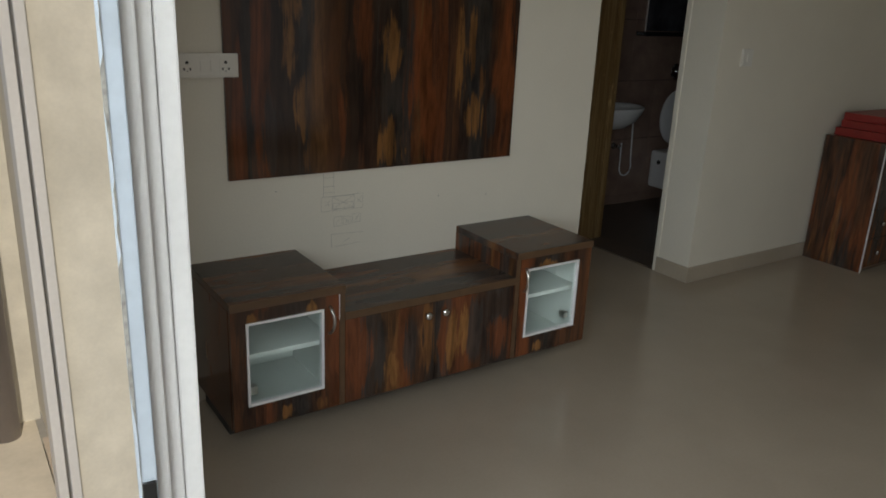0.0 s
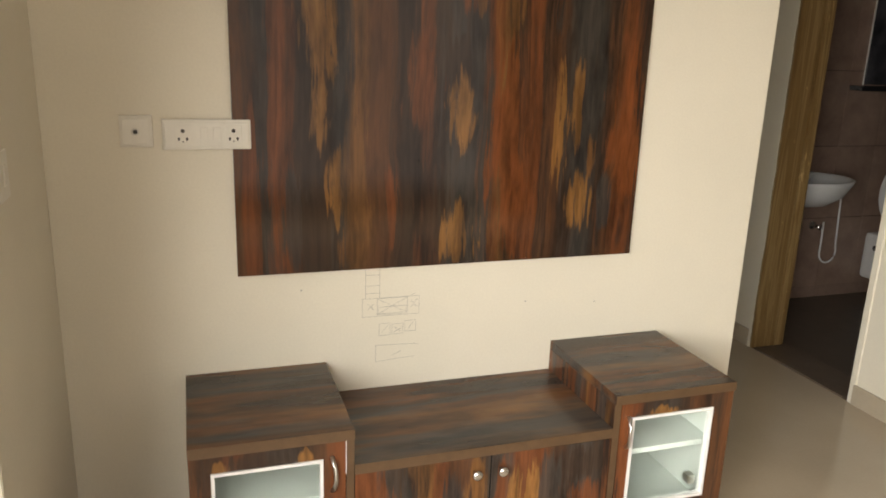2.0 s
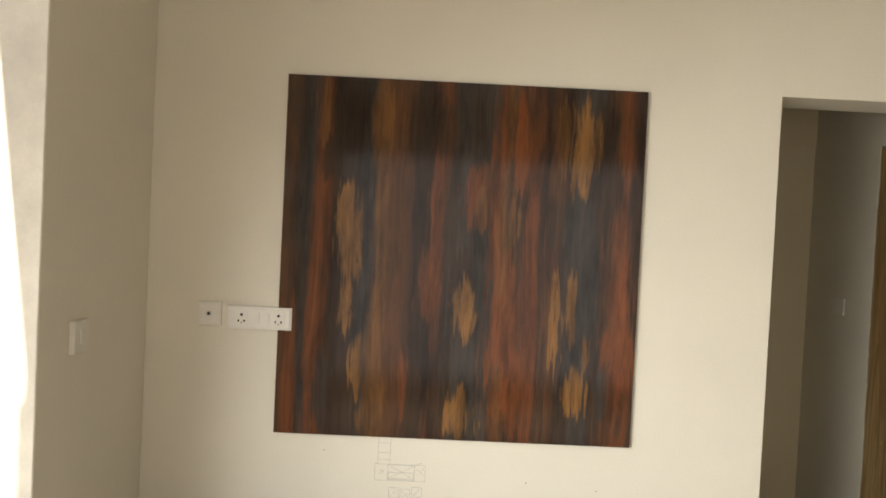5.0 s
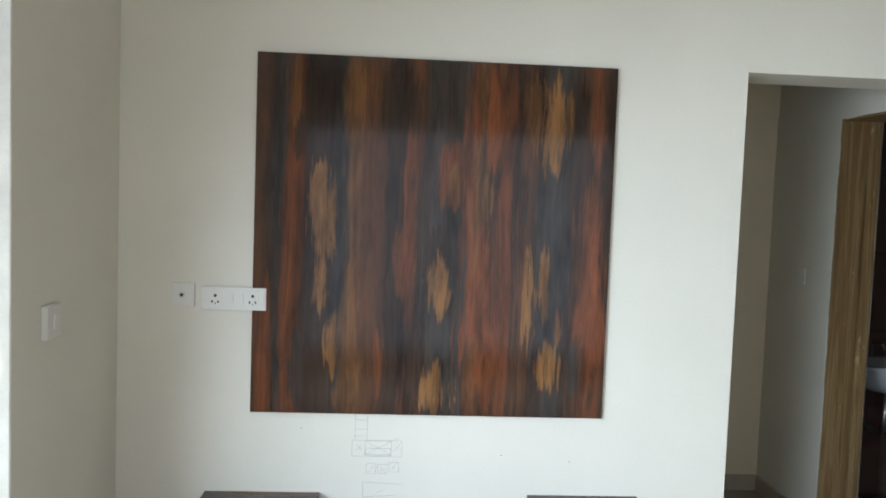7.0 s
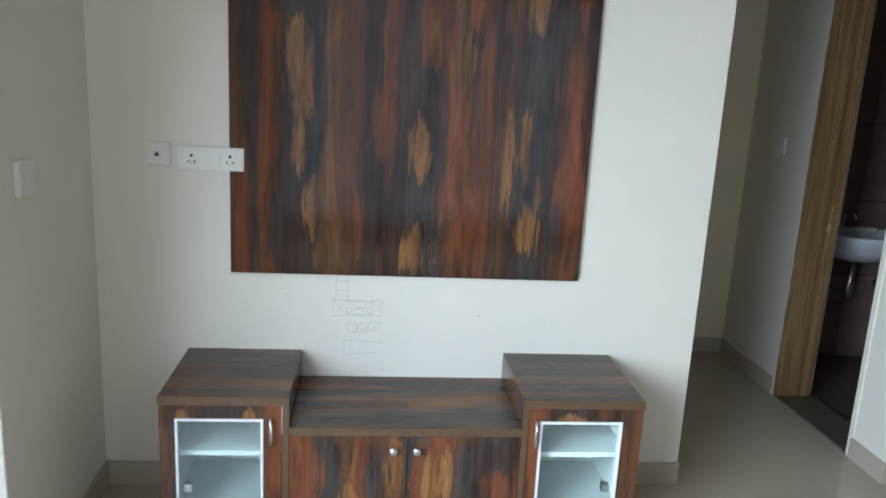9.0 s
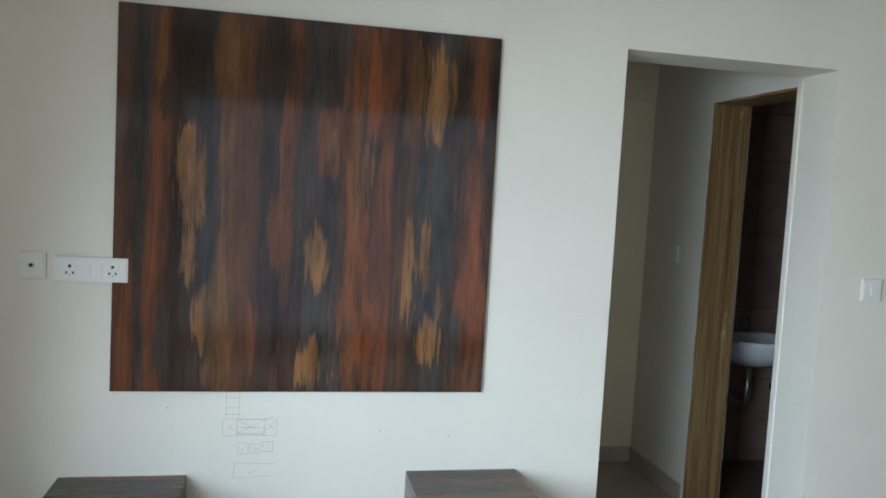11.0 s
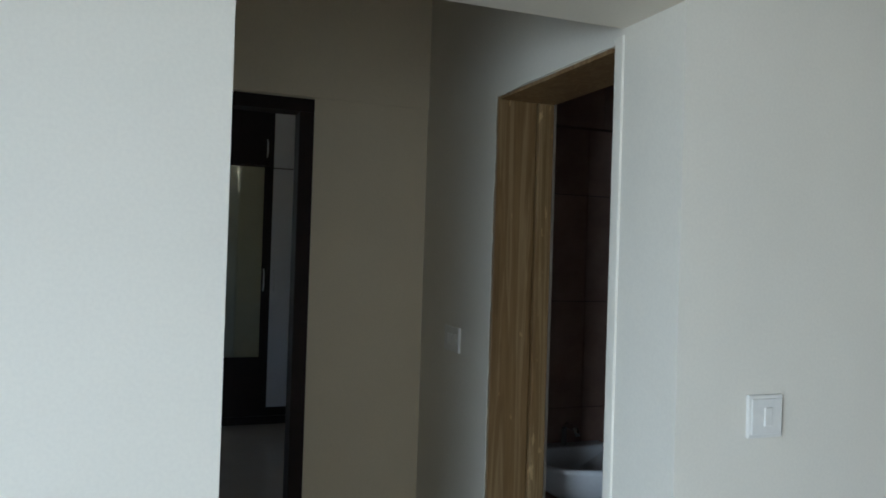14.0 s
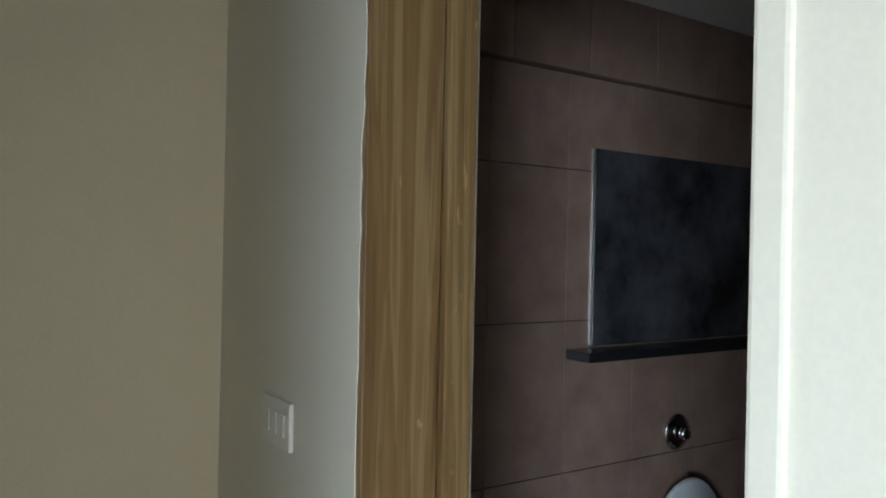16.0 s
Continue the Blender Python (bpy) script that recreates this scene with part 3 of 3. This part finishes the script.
def torn_edge(n, at, step):
    """A thin run of plaster whose edge wanders: at(k, reach) gives the two points of a row."""
    bm = bmesh.new()
    rng = random.Random(9)
    rows, reach = [], 0.004
    for k in range(n + 1):
        reach = min(0.011, max(0.0, reach + rng.uniform(-0.004, 0.004)))
        rows.append([bm.verts.new(p) for p in at(k * step, reach)])
    for a, b in zip(rows, rows[1:]):
        bm.faces.new((a[0], a[1], b[1], b[0]))
    faces = bmesh.ops.extrude_face_region(bm, geom=bm.faces[:])["geom"]
    bmesh.ops.translate(bm, vec=(-0.002, 0, 0), verts=[g for g in faces if isinstance(g, bmesh.types.BMVert)])
    return bm


part("plaster_edge", torn_edge(80, lambda z, r: ((XR - 0.0043, BY1 + 0.012, z), (XR - 0.0043, BY1 - 0.006 - r, z)), BZ / 80), M_WALL, d2, "rough pale plaster edge")
part("plaster_edge", torn_edge(26, lambda y, r: ((XR - 0.0066, BY0 + 0.008 + y, BZ + 0.018), (XR - 0.0066, BY0 + 0.008 + y, BZ + 0.002 - r)), (BY1 - BY0) / 26), M_WALL, d2, "rough pale plaster edge")

# ---- living room things ----
pan = tagged(new("wall_panel", mesh("wall_panel", boxes((0, -0.018, 0.861, 1.30, -0.0005, 2.158), bevel=0.0015), M_LAM)),
             "large square glossy dark streaked laminate panel on the wall", "wall panel")

YF = -0.44      # front of the low units
ZB = 0.09


def glazed_cabinet(x0, x1, inner_left, glass_x0, glass_x1, handle_x, bend):
    """A cube cabinet with one glazed door and a shelf inside."""
    c = thing("side_cabinet", ((x0 + x1) / 2, -0.22, 0), "dark streaked laminate cube cabinet with a glazed door", "cabinet", "television unit")
    t = 0.022
    part("top", boxes((x0, YF - 0.006, 0.53, x1, -0.001, 0.56), bevel=0.002), M_LAMTOP, c)
    part("edge_band", boxes((x0, YF - 0.0075, 0.5305, x1, YF - 0.0062, 0.5595)), M_EDGE, c, "matt brown edge band")
    ix = x0 if inner_left else x1 - t
    part("edge_band", boxes((ix + 0.0005, YF - 0.0015, ZB, ix + t - 0.0005, YF - 0.0002, 0.529)), M_EDGE, c, "matt brown edge band")
    if not inner_left:
        part("edge_strip", boxes((ix - 0.0016, YF - 0.0028, 0.43, ix + 0.0002, YF - 0.0002, 0.528)), M_TRIM, c, "thin white edge strip")
    part("side_panel", boxes((x0, YF + 0.02 if not inner_left else YF, ZB, x0 + t, -0.001, 0.5295), bevel=0.001), M_LAM2, c)
    part("side_panel", boxes((x1 - t, YF + 0.02 if inner_left else YF, ZB, x1, -0.001, 0.5295), bevel=0.001), M_LAM2, c)
    part("bottom", boxes((x0 + t, YF + 0.02, ZB, x1 - t, -0.02, ZB + 0.02)), M_INNER, c)
    part("back", boxes((x0 + t, -0.018, ZB, x1 - t, -0.002, 0.5295)), M_INNER, c)
    part("liner", boxes((x0 + t, YF + 0.03, ZB + 0.02, x0 + t + 0.003, -0.02, 0.529), (x1 - t - 0.003, YF + 0.03, ZB + 0.02, x1 - t, -0.02, 0.529),
                        (x0 + t + 0.003, YF + 0.03, 0.523, x1 - t - 0.003, -0.02, 0.529)), M_INNER, c, "white inner lining")
    part("shelf", boxes((x0 + t + 0.004, YF + 0.05, 0.325, x1 - t - 0.004, -0.02, 0.343), bevel=0.001), M_INNER, c, "white shelf")
    # assumed base, its black stands in for the shade below the carcass
    part("plinth", boxes((x0 + 0.03, YF + 0.14, 0, x1 - 0.03, -0.02, ZB)), M_BLACK, c, "recessed plinth coloured black for the shade under the cabinet")
    dx0, dx1 = (x0 + 0.002, x1 - t - 0.002) if not inner_left else (x0 + t + 0.002, x1 - 0.002)
    gz0, gz1 = 0.175, 0.483
    door = part("door", ring(dx0, ZB, dx1, 0.528, glass_x0, gz0, glass_x1, gz1, YF - 0.002, YF + 0.018), M_LAMDOOR, c)
    f = 0.009
    part("glass_trim", ring(glass_x0 + 0.0005, gz0 + 0.0005, glass_x1 - 0.0005, gz1 - 0.0005, glass_x0 + f, gz0 + f, glass_x1 - f, gz1 - f, YF - 0.006, YF + 0.017), M_TRIM, door, "white metal trim")
    pane = part("pane", boxes((glass_x0 + f, YF + 0.004, gz0 + f, glass_x1 - f, YF + 0.008, gz1 - f)), M_GLASS, door, "clear pane")
    pane.visible_shadow = False
    zc, n = 0.437, 12
    arc = [(handle_x + bend * 0.006 * math.sin(math.pi * k / n), YF - 0.003 - 0.026 * math.sin(math.pi * k / n) ** 0.6, zc - 0.05 + 0.1 * k / n) for k in range(n + 1)]
    part("handle", tube(bmesh.new(), arc, 0.0055), M_STEEL, door, "bowed steel handle", True)
    hx = glass_x1 - 0.03 if inner_left else glass_x0 + 0.03
    part("hinge", boxes((hx - 0.012, YF + 0.02, 0.205, hx + 0.014, YF + 0.05, 0.235), bevel=0.004), M_STEEL, door, "steel hinge")
    return c


glazed_cabinet(-0.160, 0.258, False, -0.107, 0.175, 0.198, 1)
glazed_cabinet(1.034, 1.453, True, 1.095, 1.381, 1.083, -1)
low = thing("low_cabinet", (0.646, -0.22, 0), "low dark streaked laminate cabinet with two doors", "cabinet", "television unit")
part("top", boxes((0.2585, YF - 0.004, 0.425, 1.0335, -0.001, 0.455), bevel=0.002), M_LAMTOP, low)
part("edge_band", boxes((0.2585, YF - 0.0055, 0.4255, 1.0335, YF - 0.0042, 0.4545)), M_EDGE, low, "matt brown edge band")
part("carcass", boxes((0.2590, YF + 0.022, ZB, 1.033, -0.001, 0.4245)), M_EDGE, low)
# same assumed base, black in place of the shade under the doors
part("plinth", boxes((0.28, YF + 0.14, 0, 1.01, -0.02, ZB - 0.0005)), M_BLACK, low, "recessed plinth coloured black for the shade under the cabinet")
for x0, x1, kx in ((0.2600, 0.6490, 0.603), (0.6525, 1.0325, 0.681)):
    d = part("door", boxes((x0, YF, ZB, x1, YF + 0.02, 0.422), bevel=0.001), M_LAMDOOR, low)
    part("knob", lathe(bmesh.new(), [(0.006, 0.0), (0.006, -0.012), (0.013, -0.016), (0.0155, -0.021), (0.013, -0.027), (0.005, -0.029)], (kx, YF, 0.377), "y"), M_CHROME, d, "round chrome knob", True)


def plate(name, label, x0, z0, x1, z1, sockets=(), rockers=(), aerial=(), proud=0.024):
    """A wall plate on the north wall with its inserts."""
    th = thing(name, ((x0 + x1) / 2, 0, z0), label, "socket" if sockets or aerial else "switch")
    y = -proud
    part("back_box", boxes((x0, 0.004 - proud, z0, x1, -0.0005, z1), bevel=0.003), M_PLASTIC, th)
    part("face", boxes((x0 + 0.006, y, z0 + 0.008, x1 - 0.006, y + 0.004, z1 - 0.008), bevel=0.002), M_PLASTIC, th)
    zc = (z0 + z1) / 2
    for sx in sockets:
        face = part("socket", boxes((sx - 0.022, y - 0.002, zc - 0.026, sx + 0.022, y, zc + 0.026), bevel=0.001), M_PLASTIC, th)
        for dx, dz, r in ((0, 0.011, 0.0055), (-0.0105, -0.010, 0.0034), (0.0105, -0.010, 0.0034)):
            part("hole", lathe(bmesh.new(), [(r, 0.0), (r, -0.0005)], (sx + dx, y - 0.002, zc + dz), "y", 14), M_BLACK, face)
        for dx in (-0.0105, 0.0, 0.0105):
            part("hole", lathe(bmesh.new(), [(0.0022, 0.0), (0.0022, -0.0005)], (sx + dx, y - 0.002, zc - 0.018 + (0.004 if dx else 0)), "y", 12), M_BLACK, face)
    for rx in rockers:
        bm = boxes((rx - 0.010, y - 0.004, zc - 0.020, rx + 0.010, y, zc + 0.020), bevel=0.0015)
        part("rocker", bm, M_PLASTIC, th)
    for ax in aerial:
        part("ring", lathe(bmesh.new(), [(0.010, 0.0), (0.010, -0.002), (0.008, -0.003)], (ax, y, zc), "y", 20), M_STEEL, th)
        part("hole", lathe(bmesh.new(), [(0.006, 0.0), (0.006, -0.001)], (ax, y - 0.003, zc), "y", 16), M_BLACK, th)
    return th


plate("aerial_socket", "single white aerial socket on the cream wall", -0.290, 1.240, -0.207, 1.325, aerial=(-0.250,), proud=0.016)
plate("socket_plate", "white double power socket overlapping the wood panel", -0.183, 1.233, 0.050, 1.315, sockets=(-0.130, 0.003), rockers=(-0.075, -0.040))
plate("light_switch", "single white light switch beside the passage", 2.895, 1.243, 2.990, 1.337, rockers=(2.944,), proud=0.014)

# switches on side walls
lsw = thing("light_switch", (XL, -0.55, 1.22), "single white switch on the side wall", "switch")
part("back_box", boxes((XL + 0.0005, -0.600, 1.215, XL + 0.018, -0.510, 1.312), bevel=0.003), M_PLASTIC, lsw)
part("rocker", boxes((XL + 0.018, -0.566, 1.243, XL + 0.022, -0.544, 1.285), bevel=0.0015), M_PLASTIC, lsw)
hsw = thing("light_switch", (XR, 1.24, 1.28), "white switch plate on the shaded passage wall", "switch")
part("back_box", boxes((XR - 0.010, 1.168, 1.280, XR - 0.0005, 1.302, 1.368), bevel=0.003), M_PLASTIC, hsw)
for yy in (1.20, 1.235, 1.27):
    part("rocker", boxes((XR - 0.0125, yy - 0.011, 1.304, XR - 0.010, yy + 0.011, 1.344), bevel=0.001), M_PLASTIC, hsw)

# pencil drawing on the wall under the panel
def pencil(segments, w=0.0011):
    bm = bmesh.new()
    for x0, z0, x1, z1 in segments:
        d = Vector((x1 - x0, 0, z1 - z0))
        s = Vector((-d.z, 0, d.x)).normalized() * w / 2
        a, b = Vector((x0, -0.0006, z0)), Vector((x1, -0.0006, z1))
        bm.faces.new([bm.verts.new(v) for v in (a - s, b - s, b + s, a + s)])
    return bm


def rect(x0, z0, x1, z1):
    return [(x0, z0, x1, z0), (x1, z0, x1, z1), (x1, z1, x0, z1), (x0, z1, x0, z0)]


sk = (rect(0.373, 0.698, 0.558, 0.758) + rect(0.421, 0.702, 0.519, 0.756) + rect(0.424, 0.706, 0.515, 0.728) + [(0.421, 0.704, 0.519, 0.756), (0.421, 0.756, 0.519, 0.704),
      (0.383, 0.758, 0.383, 0.866), (0.428, 0.758, 0.428, 0.866), (0.383, 0.835, 0.428, 0.835), (0.383, 0.80, 0.428, 0.80), (0.383, 0.775, 0.43, 0.775),
      (0.39, 0.72, 0.41, 0.74), (0.41, 0.72, 0.39, 0.74), (0.53, 0.72, 0.552, 0.748), (0.552, 0.72, 0.53, 0.742), (0.519, 0.756, 0.545, 0.768)]
      + rect(0.428, 0.632, 0.463, 0.672) + rect(0.470, 0.634, 0.505, 0.668) + rect(0.512, 0.640, 0.548, 0.676)
      + [(0.435, 0.64, 0.456, 0.664), (0.476, 0.64, 0.498, 0.652), (0.52, 0.644, 0.54, 0.67), (0.498, 0.64, 0.476, 0.66)]
      + [(0.416, 0.600, 0.562, 0.594), (0.417, 0.544, 0.417, 0.600), (0.417, 0.544, 0.545, 0.552), (0.47, 0.56, 0.50, 0.575)])
tagged(new("pencil_sketch", mesh("pencil_sketch", pencil(sk), M_PENCIL)), "faint pencil drawing of a socket layout on the wall", "drawing")
for nx, nz in ((0.93, 0.71), (0.185, 0.80), (1.19, 0.69), (3.55, 1.92)):
    tagged(new("nail_hole", mesh("nail_hole", lathe(bmesh.new(), [(0.0028, 0), (0.0022, -0.001)], (nx, -0.0004, nz), "y", 10), M_PENCIL)), "small dark nail hole in the cream wall", "nail hole")

# chest of drawers with red boards stacked on top
CX, CW, CD, CH = 3.87, 0.62, 0.40, 0.815
ch = thing("drawer_chest", (CX + CW / 2, -0.2, 0), "dark streaked laminate drawer chest standing against the wall", "chest")
part("side_panel", boxes((CX, -CD, 0.0, CX + 0.02, -0.014, CH), bevel=0.001), M_LAM2, ch)
part("side_panel", boxes((CX + CW - 0.02, -CD, 0.0, CX + CW, -0.014, CH), bevel=0.001), M_LAM2, ch)
part("body", boxes((CX + 0.02, -CD + 0.02, 0.0, CX + CW - 0.02, -0.014, CH)), M_EDGE, ch)
part("edge_strip", boxes((CX - 0.002, -CD - 0.003, 0.0, CX + 0.012, -CD, CH)), M_TRIM, ch, "pale worn edge strip")
for k in range(4):
    z = 0.03 + k * 0.19
    dr = part("drawer", boxes((CX + 0.023, -CD, z, CX + CW - 0.023, -CD + 0.018, z + 0.183), bevel=0.001), M_LAM2, ch)
    part("knob", lathe(bmesh.new(), [(0.006, 0.0), (0.006, -0.012), (0.014, -0.018), (0.011, -0.026), (0.004, -0.028)], (CX + 0.13, -CD, z + 0.09), "y"), M_CHROME, dr, "round chrome knob", True)
for k, (dx, dy, h) in enumerate(((0.045, 0.01, 0.050), (0.075, 0.025, 0.045), (0.10, 0.02, 0.045))):
    z = CH + (0.0005, 0.051, 0.0965)[k]
    tagged(new("red_board", mesh("red_board", boxes((CX + dx, -CD + dy, z, CX + CW - 0.02, -0.03 - dy, z + h), bevel=0.003), M_RED)),
           "dark red board stacked flat on the drawer chest", "board", "stacked boards")


# ---- bathroom things ----
# wash basin on the back wall
bs = thing("wash_basin", (3.365, 1.4, 0.6), "white ceramic wall-hung wash basin", "basin")
bm = lathe(bmesh.new(), [(0.05, -0.17), (0.12, -0.155), (0.20, -0.10), (0.245, -0.02), (0.25, 0.0), (0.235, 0.004), (0.215, -0.02), (0.15, -0.09), (0.05, -0.115)], (3.365, 1.385, 0.825), "z", 36, 1.12, 0.90)
part("bowl", bm, M_CERAMIC, bs, smooth=True)
part("back_ledge", boxes((3.165, 1.52, 0.72, 3.565, 1.603, 0.831), bevel=0.012), M_CERAMIC, bs)
part("tap", tube(bmesh.new(), [(3.365, 1.56, 0.80), (3.365, 1.56, 0.90), (3.365, 1.54, 0.92), (3.365, 1.46, 0.915), (3.365, 1.45, 0.89)], 0.011), M_CHROME, bs, "chrome tap", True)
part("waste_pipe", tube(bmesh.new(), [(3.365, 1.40, 0.63), (3.365, 1.40, 0.45), (3.365, 1.43, 0.40), (3.365, 1.50, 0.40), (3.365, 1.603, 0.42)], 0.018), M_STEEL, bs, "steel waste pipe", True)
# spray hose
hf = thing("spray_hose", (3.72, 1.6, 0.5), "chrome spray tap with a hanging white hose", "spray hose")
part("valve", lathe(bmesh.new(), [(0.026, 0), (0.026, -0.006), (0.012, -0.01), (0.012, -0.05), (0.017, -0.052), (0.017, -0.07)], (3.67, 1.603, 0.47), "y", 18), M_CHROME, hf, smooth=True)
part("hose", tube(bmesh.new(), [(3.71, 1.555, 0.50), (3.71, 1.55, 0.36)] + [(3.775 - 0.065 * math.cos(a), 1.55, 0.30 - 0.07 * math.sin(a)) for a in (math.pi * k / 10 for k in range(11))]
                  + [(3.84, 1.56, 0.36), (3.835, 1.575, 0.70)], 0.006), M_CERAMIC, hf, "white hose", True)
# toilet with its lid up
tl = thing("toilet", (4.30, 1.35, 0), "white wall-hung toilet with the lid raised", "toilet")
bm = lathe(bmesh.new(), [(0.10, 0.16), (0.14, 0.20), (0.175, 0.32), (0.185, 0.395), (0.18, 0.40), (0.13, 0.395), (0.10, 0.30), (0.04, 0.24)], (4.30, 1.27, 0.0), "z", 32, 1.0, 1.42)
part("bowl", bm, M_CERAMIC, tl, smooth=True)
part("mount", boxes((4.12, 1.36, 0.10, 4.48, 1.603, 0.41), bevel=0.03), M_CERAMIC, tl)
part("lid", lathe(bmesh.new(), [(0.175, -0.012), (0.182, 0.0), (0.175, 0.012)], (4.30, 1.545, 0.68), "y", 32, 1.0, 1.22), M_CERAMIC, tl, smooth=True)
part("bolt_cap", lathe(bmesh.new(), [(0.018, 0), (0.018, -0.004)], (4.116, 1.50, 0.32), "x", 14), M_BLACK, tl, "dark side bolt hole")
fv = thing("flush_valve", (4.30, 1.6, 1.04), "round chrome flush valve on the tiled wall", "flush valve")
part("rosette", lathe(bmesh.new(), [(0.062, 0), (0.060, -0.008), (0.035, -0.016)], (4.30, 1.603, 1.045), "y", 26), M_CHROME, fv, smooth=True)
part("button", lathe(bmesh.new(), [(0.022, 0), (0.022, -0.03), (0.018, -0.034)], (4.30, 1.589, 1.045), "y", 22), M_CHROME, fv, smooth=True)
# dark glazed opening over the toilet with a black sill
dw = thing("window_2", (4.27, 1.6, 1.34), "dark blotched glass panel over a black granite shelf", "window", kind="structure")
part("pane", boxes((3.885, 1.594, 1.36, 4.68, 1.603, 1.975), bevel=0.002), M_DARKGLASS, dw)
part("edge", boxes((3.878, 1.598, 1.36, 3.884, 1.603, 1.975)), M_STEEL, dw, "thin pale metal edge")
part("sill", boxes((3.78, 1.50, 1.325, 4.72, 1.603, 1.355), bevel=0.004), M_GRANITE, dw, "black granite shelf")


# ---- bedroom things ----
wd = thing("wardrobe", (3.0, 6.3, 0), "tall dark wardrobe with a long mirror and pale doors", "wardrobe")
part("body", boxes((2.32, 6.022, 0.0, 3.72, 6.598, 3.18)), M_WARD, wd)
part("plinth", boxes((2.33, 6.004, 0.0, 3.71, 6.0215, 0.075)), M_WARD, wd)
d = part("door", boxes((2.322, 6.0, 0.08, 2.80, 6.0215, 2.41), bevel=0.002), M_WARD, wd)
part("mirror", boxes((2.326, 5.995, 0.63, 2.745, 5.9995, 2.40), bevel=0.001), M_MIRROR, d, "tall greenish mirror")
part("handle", tube(bmesh.new(), [(2.765, 5.998, 1.25), (2.765, 5.965, 1.28), (2.765, 5.965, 1.42), (2.765, 5.998, 1.45)], 0.007), M_STEEL, d, "steel handle", True)
d = part("loft_door", boxes((2.322, 6.0, 2.416, 2.80, 6.0215, 3.17), bevel=0.002), M_WARD, wd)
part("handle", tube(bmesh.new(), [(2.765, 5.998, 2.50), (2.765, 5.965, 2.53), (2.765, 5.965, 2.63), (2.765, 5.998, 2.66)], 0.007), M_STEEL, d, "steel handle", True)
for x in (2.83, 3.27):
    d = part("door", boxes((x, 6.0, 0.16, x + 0.43, 6.0215, 2.395), bevel=0.002), M_PALE, wd, "pale laminate door")
    part("handle", tube(bmesh.new(), [(x + 0.03, 5.998, 1.25), (x + 0.03, 5.965, 1.28), (x + 0.03, 5.965, 1.42), (x + 0.03, 5.998, 1.45)], 0.007), M_STEEL, d, "steel handle", True)
    part("loft_door", boxes((x, 6.0, 2.405, x + 0.43, 6.0215, 3.17), bevel=0.002), M_PALE, wd, "pale laminate loft door")
wd.location.x -= 0.05
w3 = thing("window_3", (1.65, 6.66, 0.86), "wide bedroom window with a white frame", "window", kind="structure")
part("window_frame", boxes((0.9, 6.64, 0.86, 0.95, 6.70, 3.0), (2.35, 6.64, 0.86, 2.40, 6.70, 3.0), (0.95, 6.64, 0.86, 2.35, 6.70, 0.91), (0.95, 6.64, 2.95, 2.35, 6.70, 3.0)), M_WHITE, w3)
pane = part("pane", boxes((0.95, 6.665, 0.91, 2.35, 6.67, 2.95)), M_GLASS, w3)
pane.visible_shadow = False
# unseen window frame, added round the bedroom's fill lamp
w4 = thing("added_side_window", (-0.07, 4.4, 0.9), "unseen white frame added around the bedroom fill lamp", "window", kind="structure")
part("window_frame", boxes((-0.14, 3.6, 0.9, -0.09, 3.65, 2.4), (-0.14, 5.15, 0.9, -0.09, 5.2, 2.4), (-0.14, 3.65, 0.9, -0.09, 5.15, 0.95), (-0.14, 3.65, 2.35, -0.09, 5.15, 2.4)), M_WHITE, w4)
rb = thing("roller_blind", (1.62, 6.58, 0.86), "white roller blind drawn down over the bedroom window", "blind")
part("cloth", boxes((0.88, 6.575, 0.89, 2.345, 6.578, 3.12)), M_BLIND, rb)
part("bottom_bar", boxes((0.88, 6.568, 0.862, 2.345, 6.586, 0.89), bevel=0.004), M_TRIM, rb, "white bottom bar")
part("roller", tube(bmesh.new(), [(0.88, 6.555, 3.14), (2.345, 6.555, 3.14)], 0.025, 14), M_TRIM, rb, smooth=True)

# wall tiles of the bathroom, one by one
TW, TH, G = 0.30, 0.463, 0.003
TX0, TZ0, TZ1 = 2.877, -0.41, 2.195
tile_me = mesh("tile", boxes((0, -0.011, 0, TW - G, 0, TH - G), bevel=0.0015), M_TILE)
for i in range(7):
    for j in range(6):
        x0, x1 = max(2.93, TX0 + i * TW), min(5.0, TX0 + (i + 1) * TW)
        z0, z1 = max(-0.02, TZ0 + j * TH), min(TZ1, TZ0 + (j + 1) * TH)
        if x1 - x0 < 0.03 or z1 - z0 < 0.03:
            continue
        ob = new("tile", tile_me)
        ob.parent = BATHBACK
        ob.location = (x0, 1.6149, z0)
        ob.scale = ((x1 - x0) / TW, 1, (z1 - z0) / TH)
band_me = mesh("tile", boxes((0, -0.045, 0, TW - G, 0, 2.448 - TZ1), bevel=0.002), M_TILE)
for i in range(6):
    ob = new("tile", band_me)
    ob.parent = BATHBACK
    ob.location = (2.93 + i * TW, 1.6149, TZ1 + 0.001)
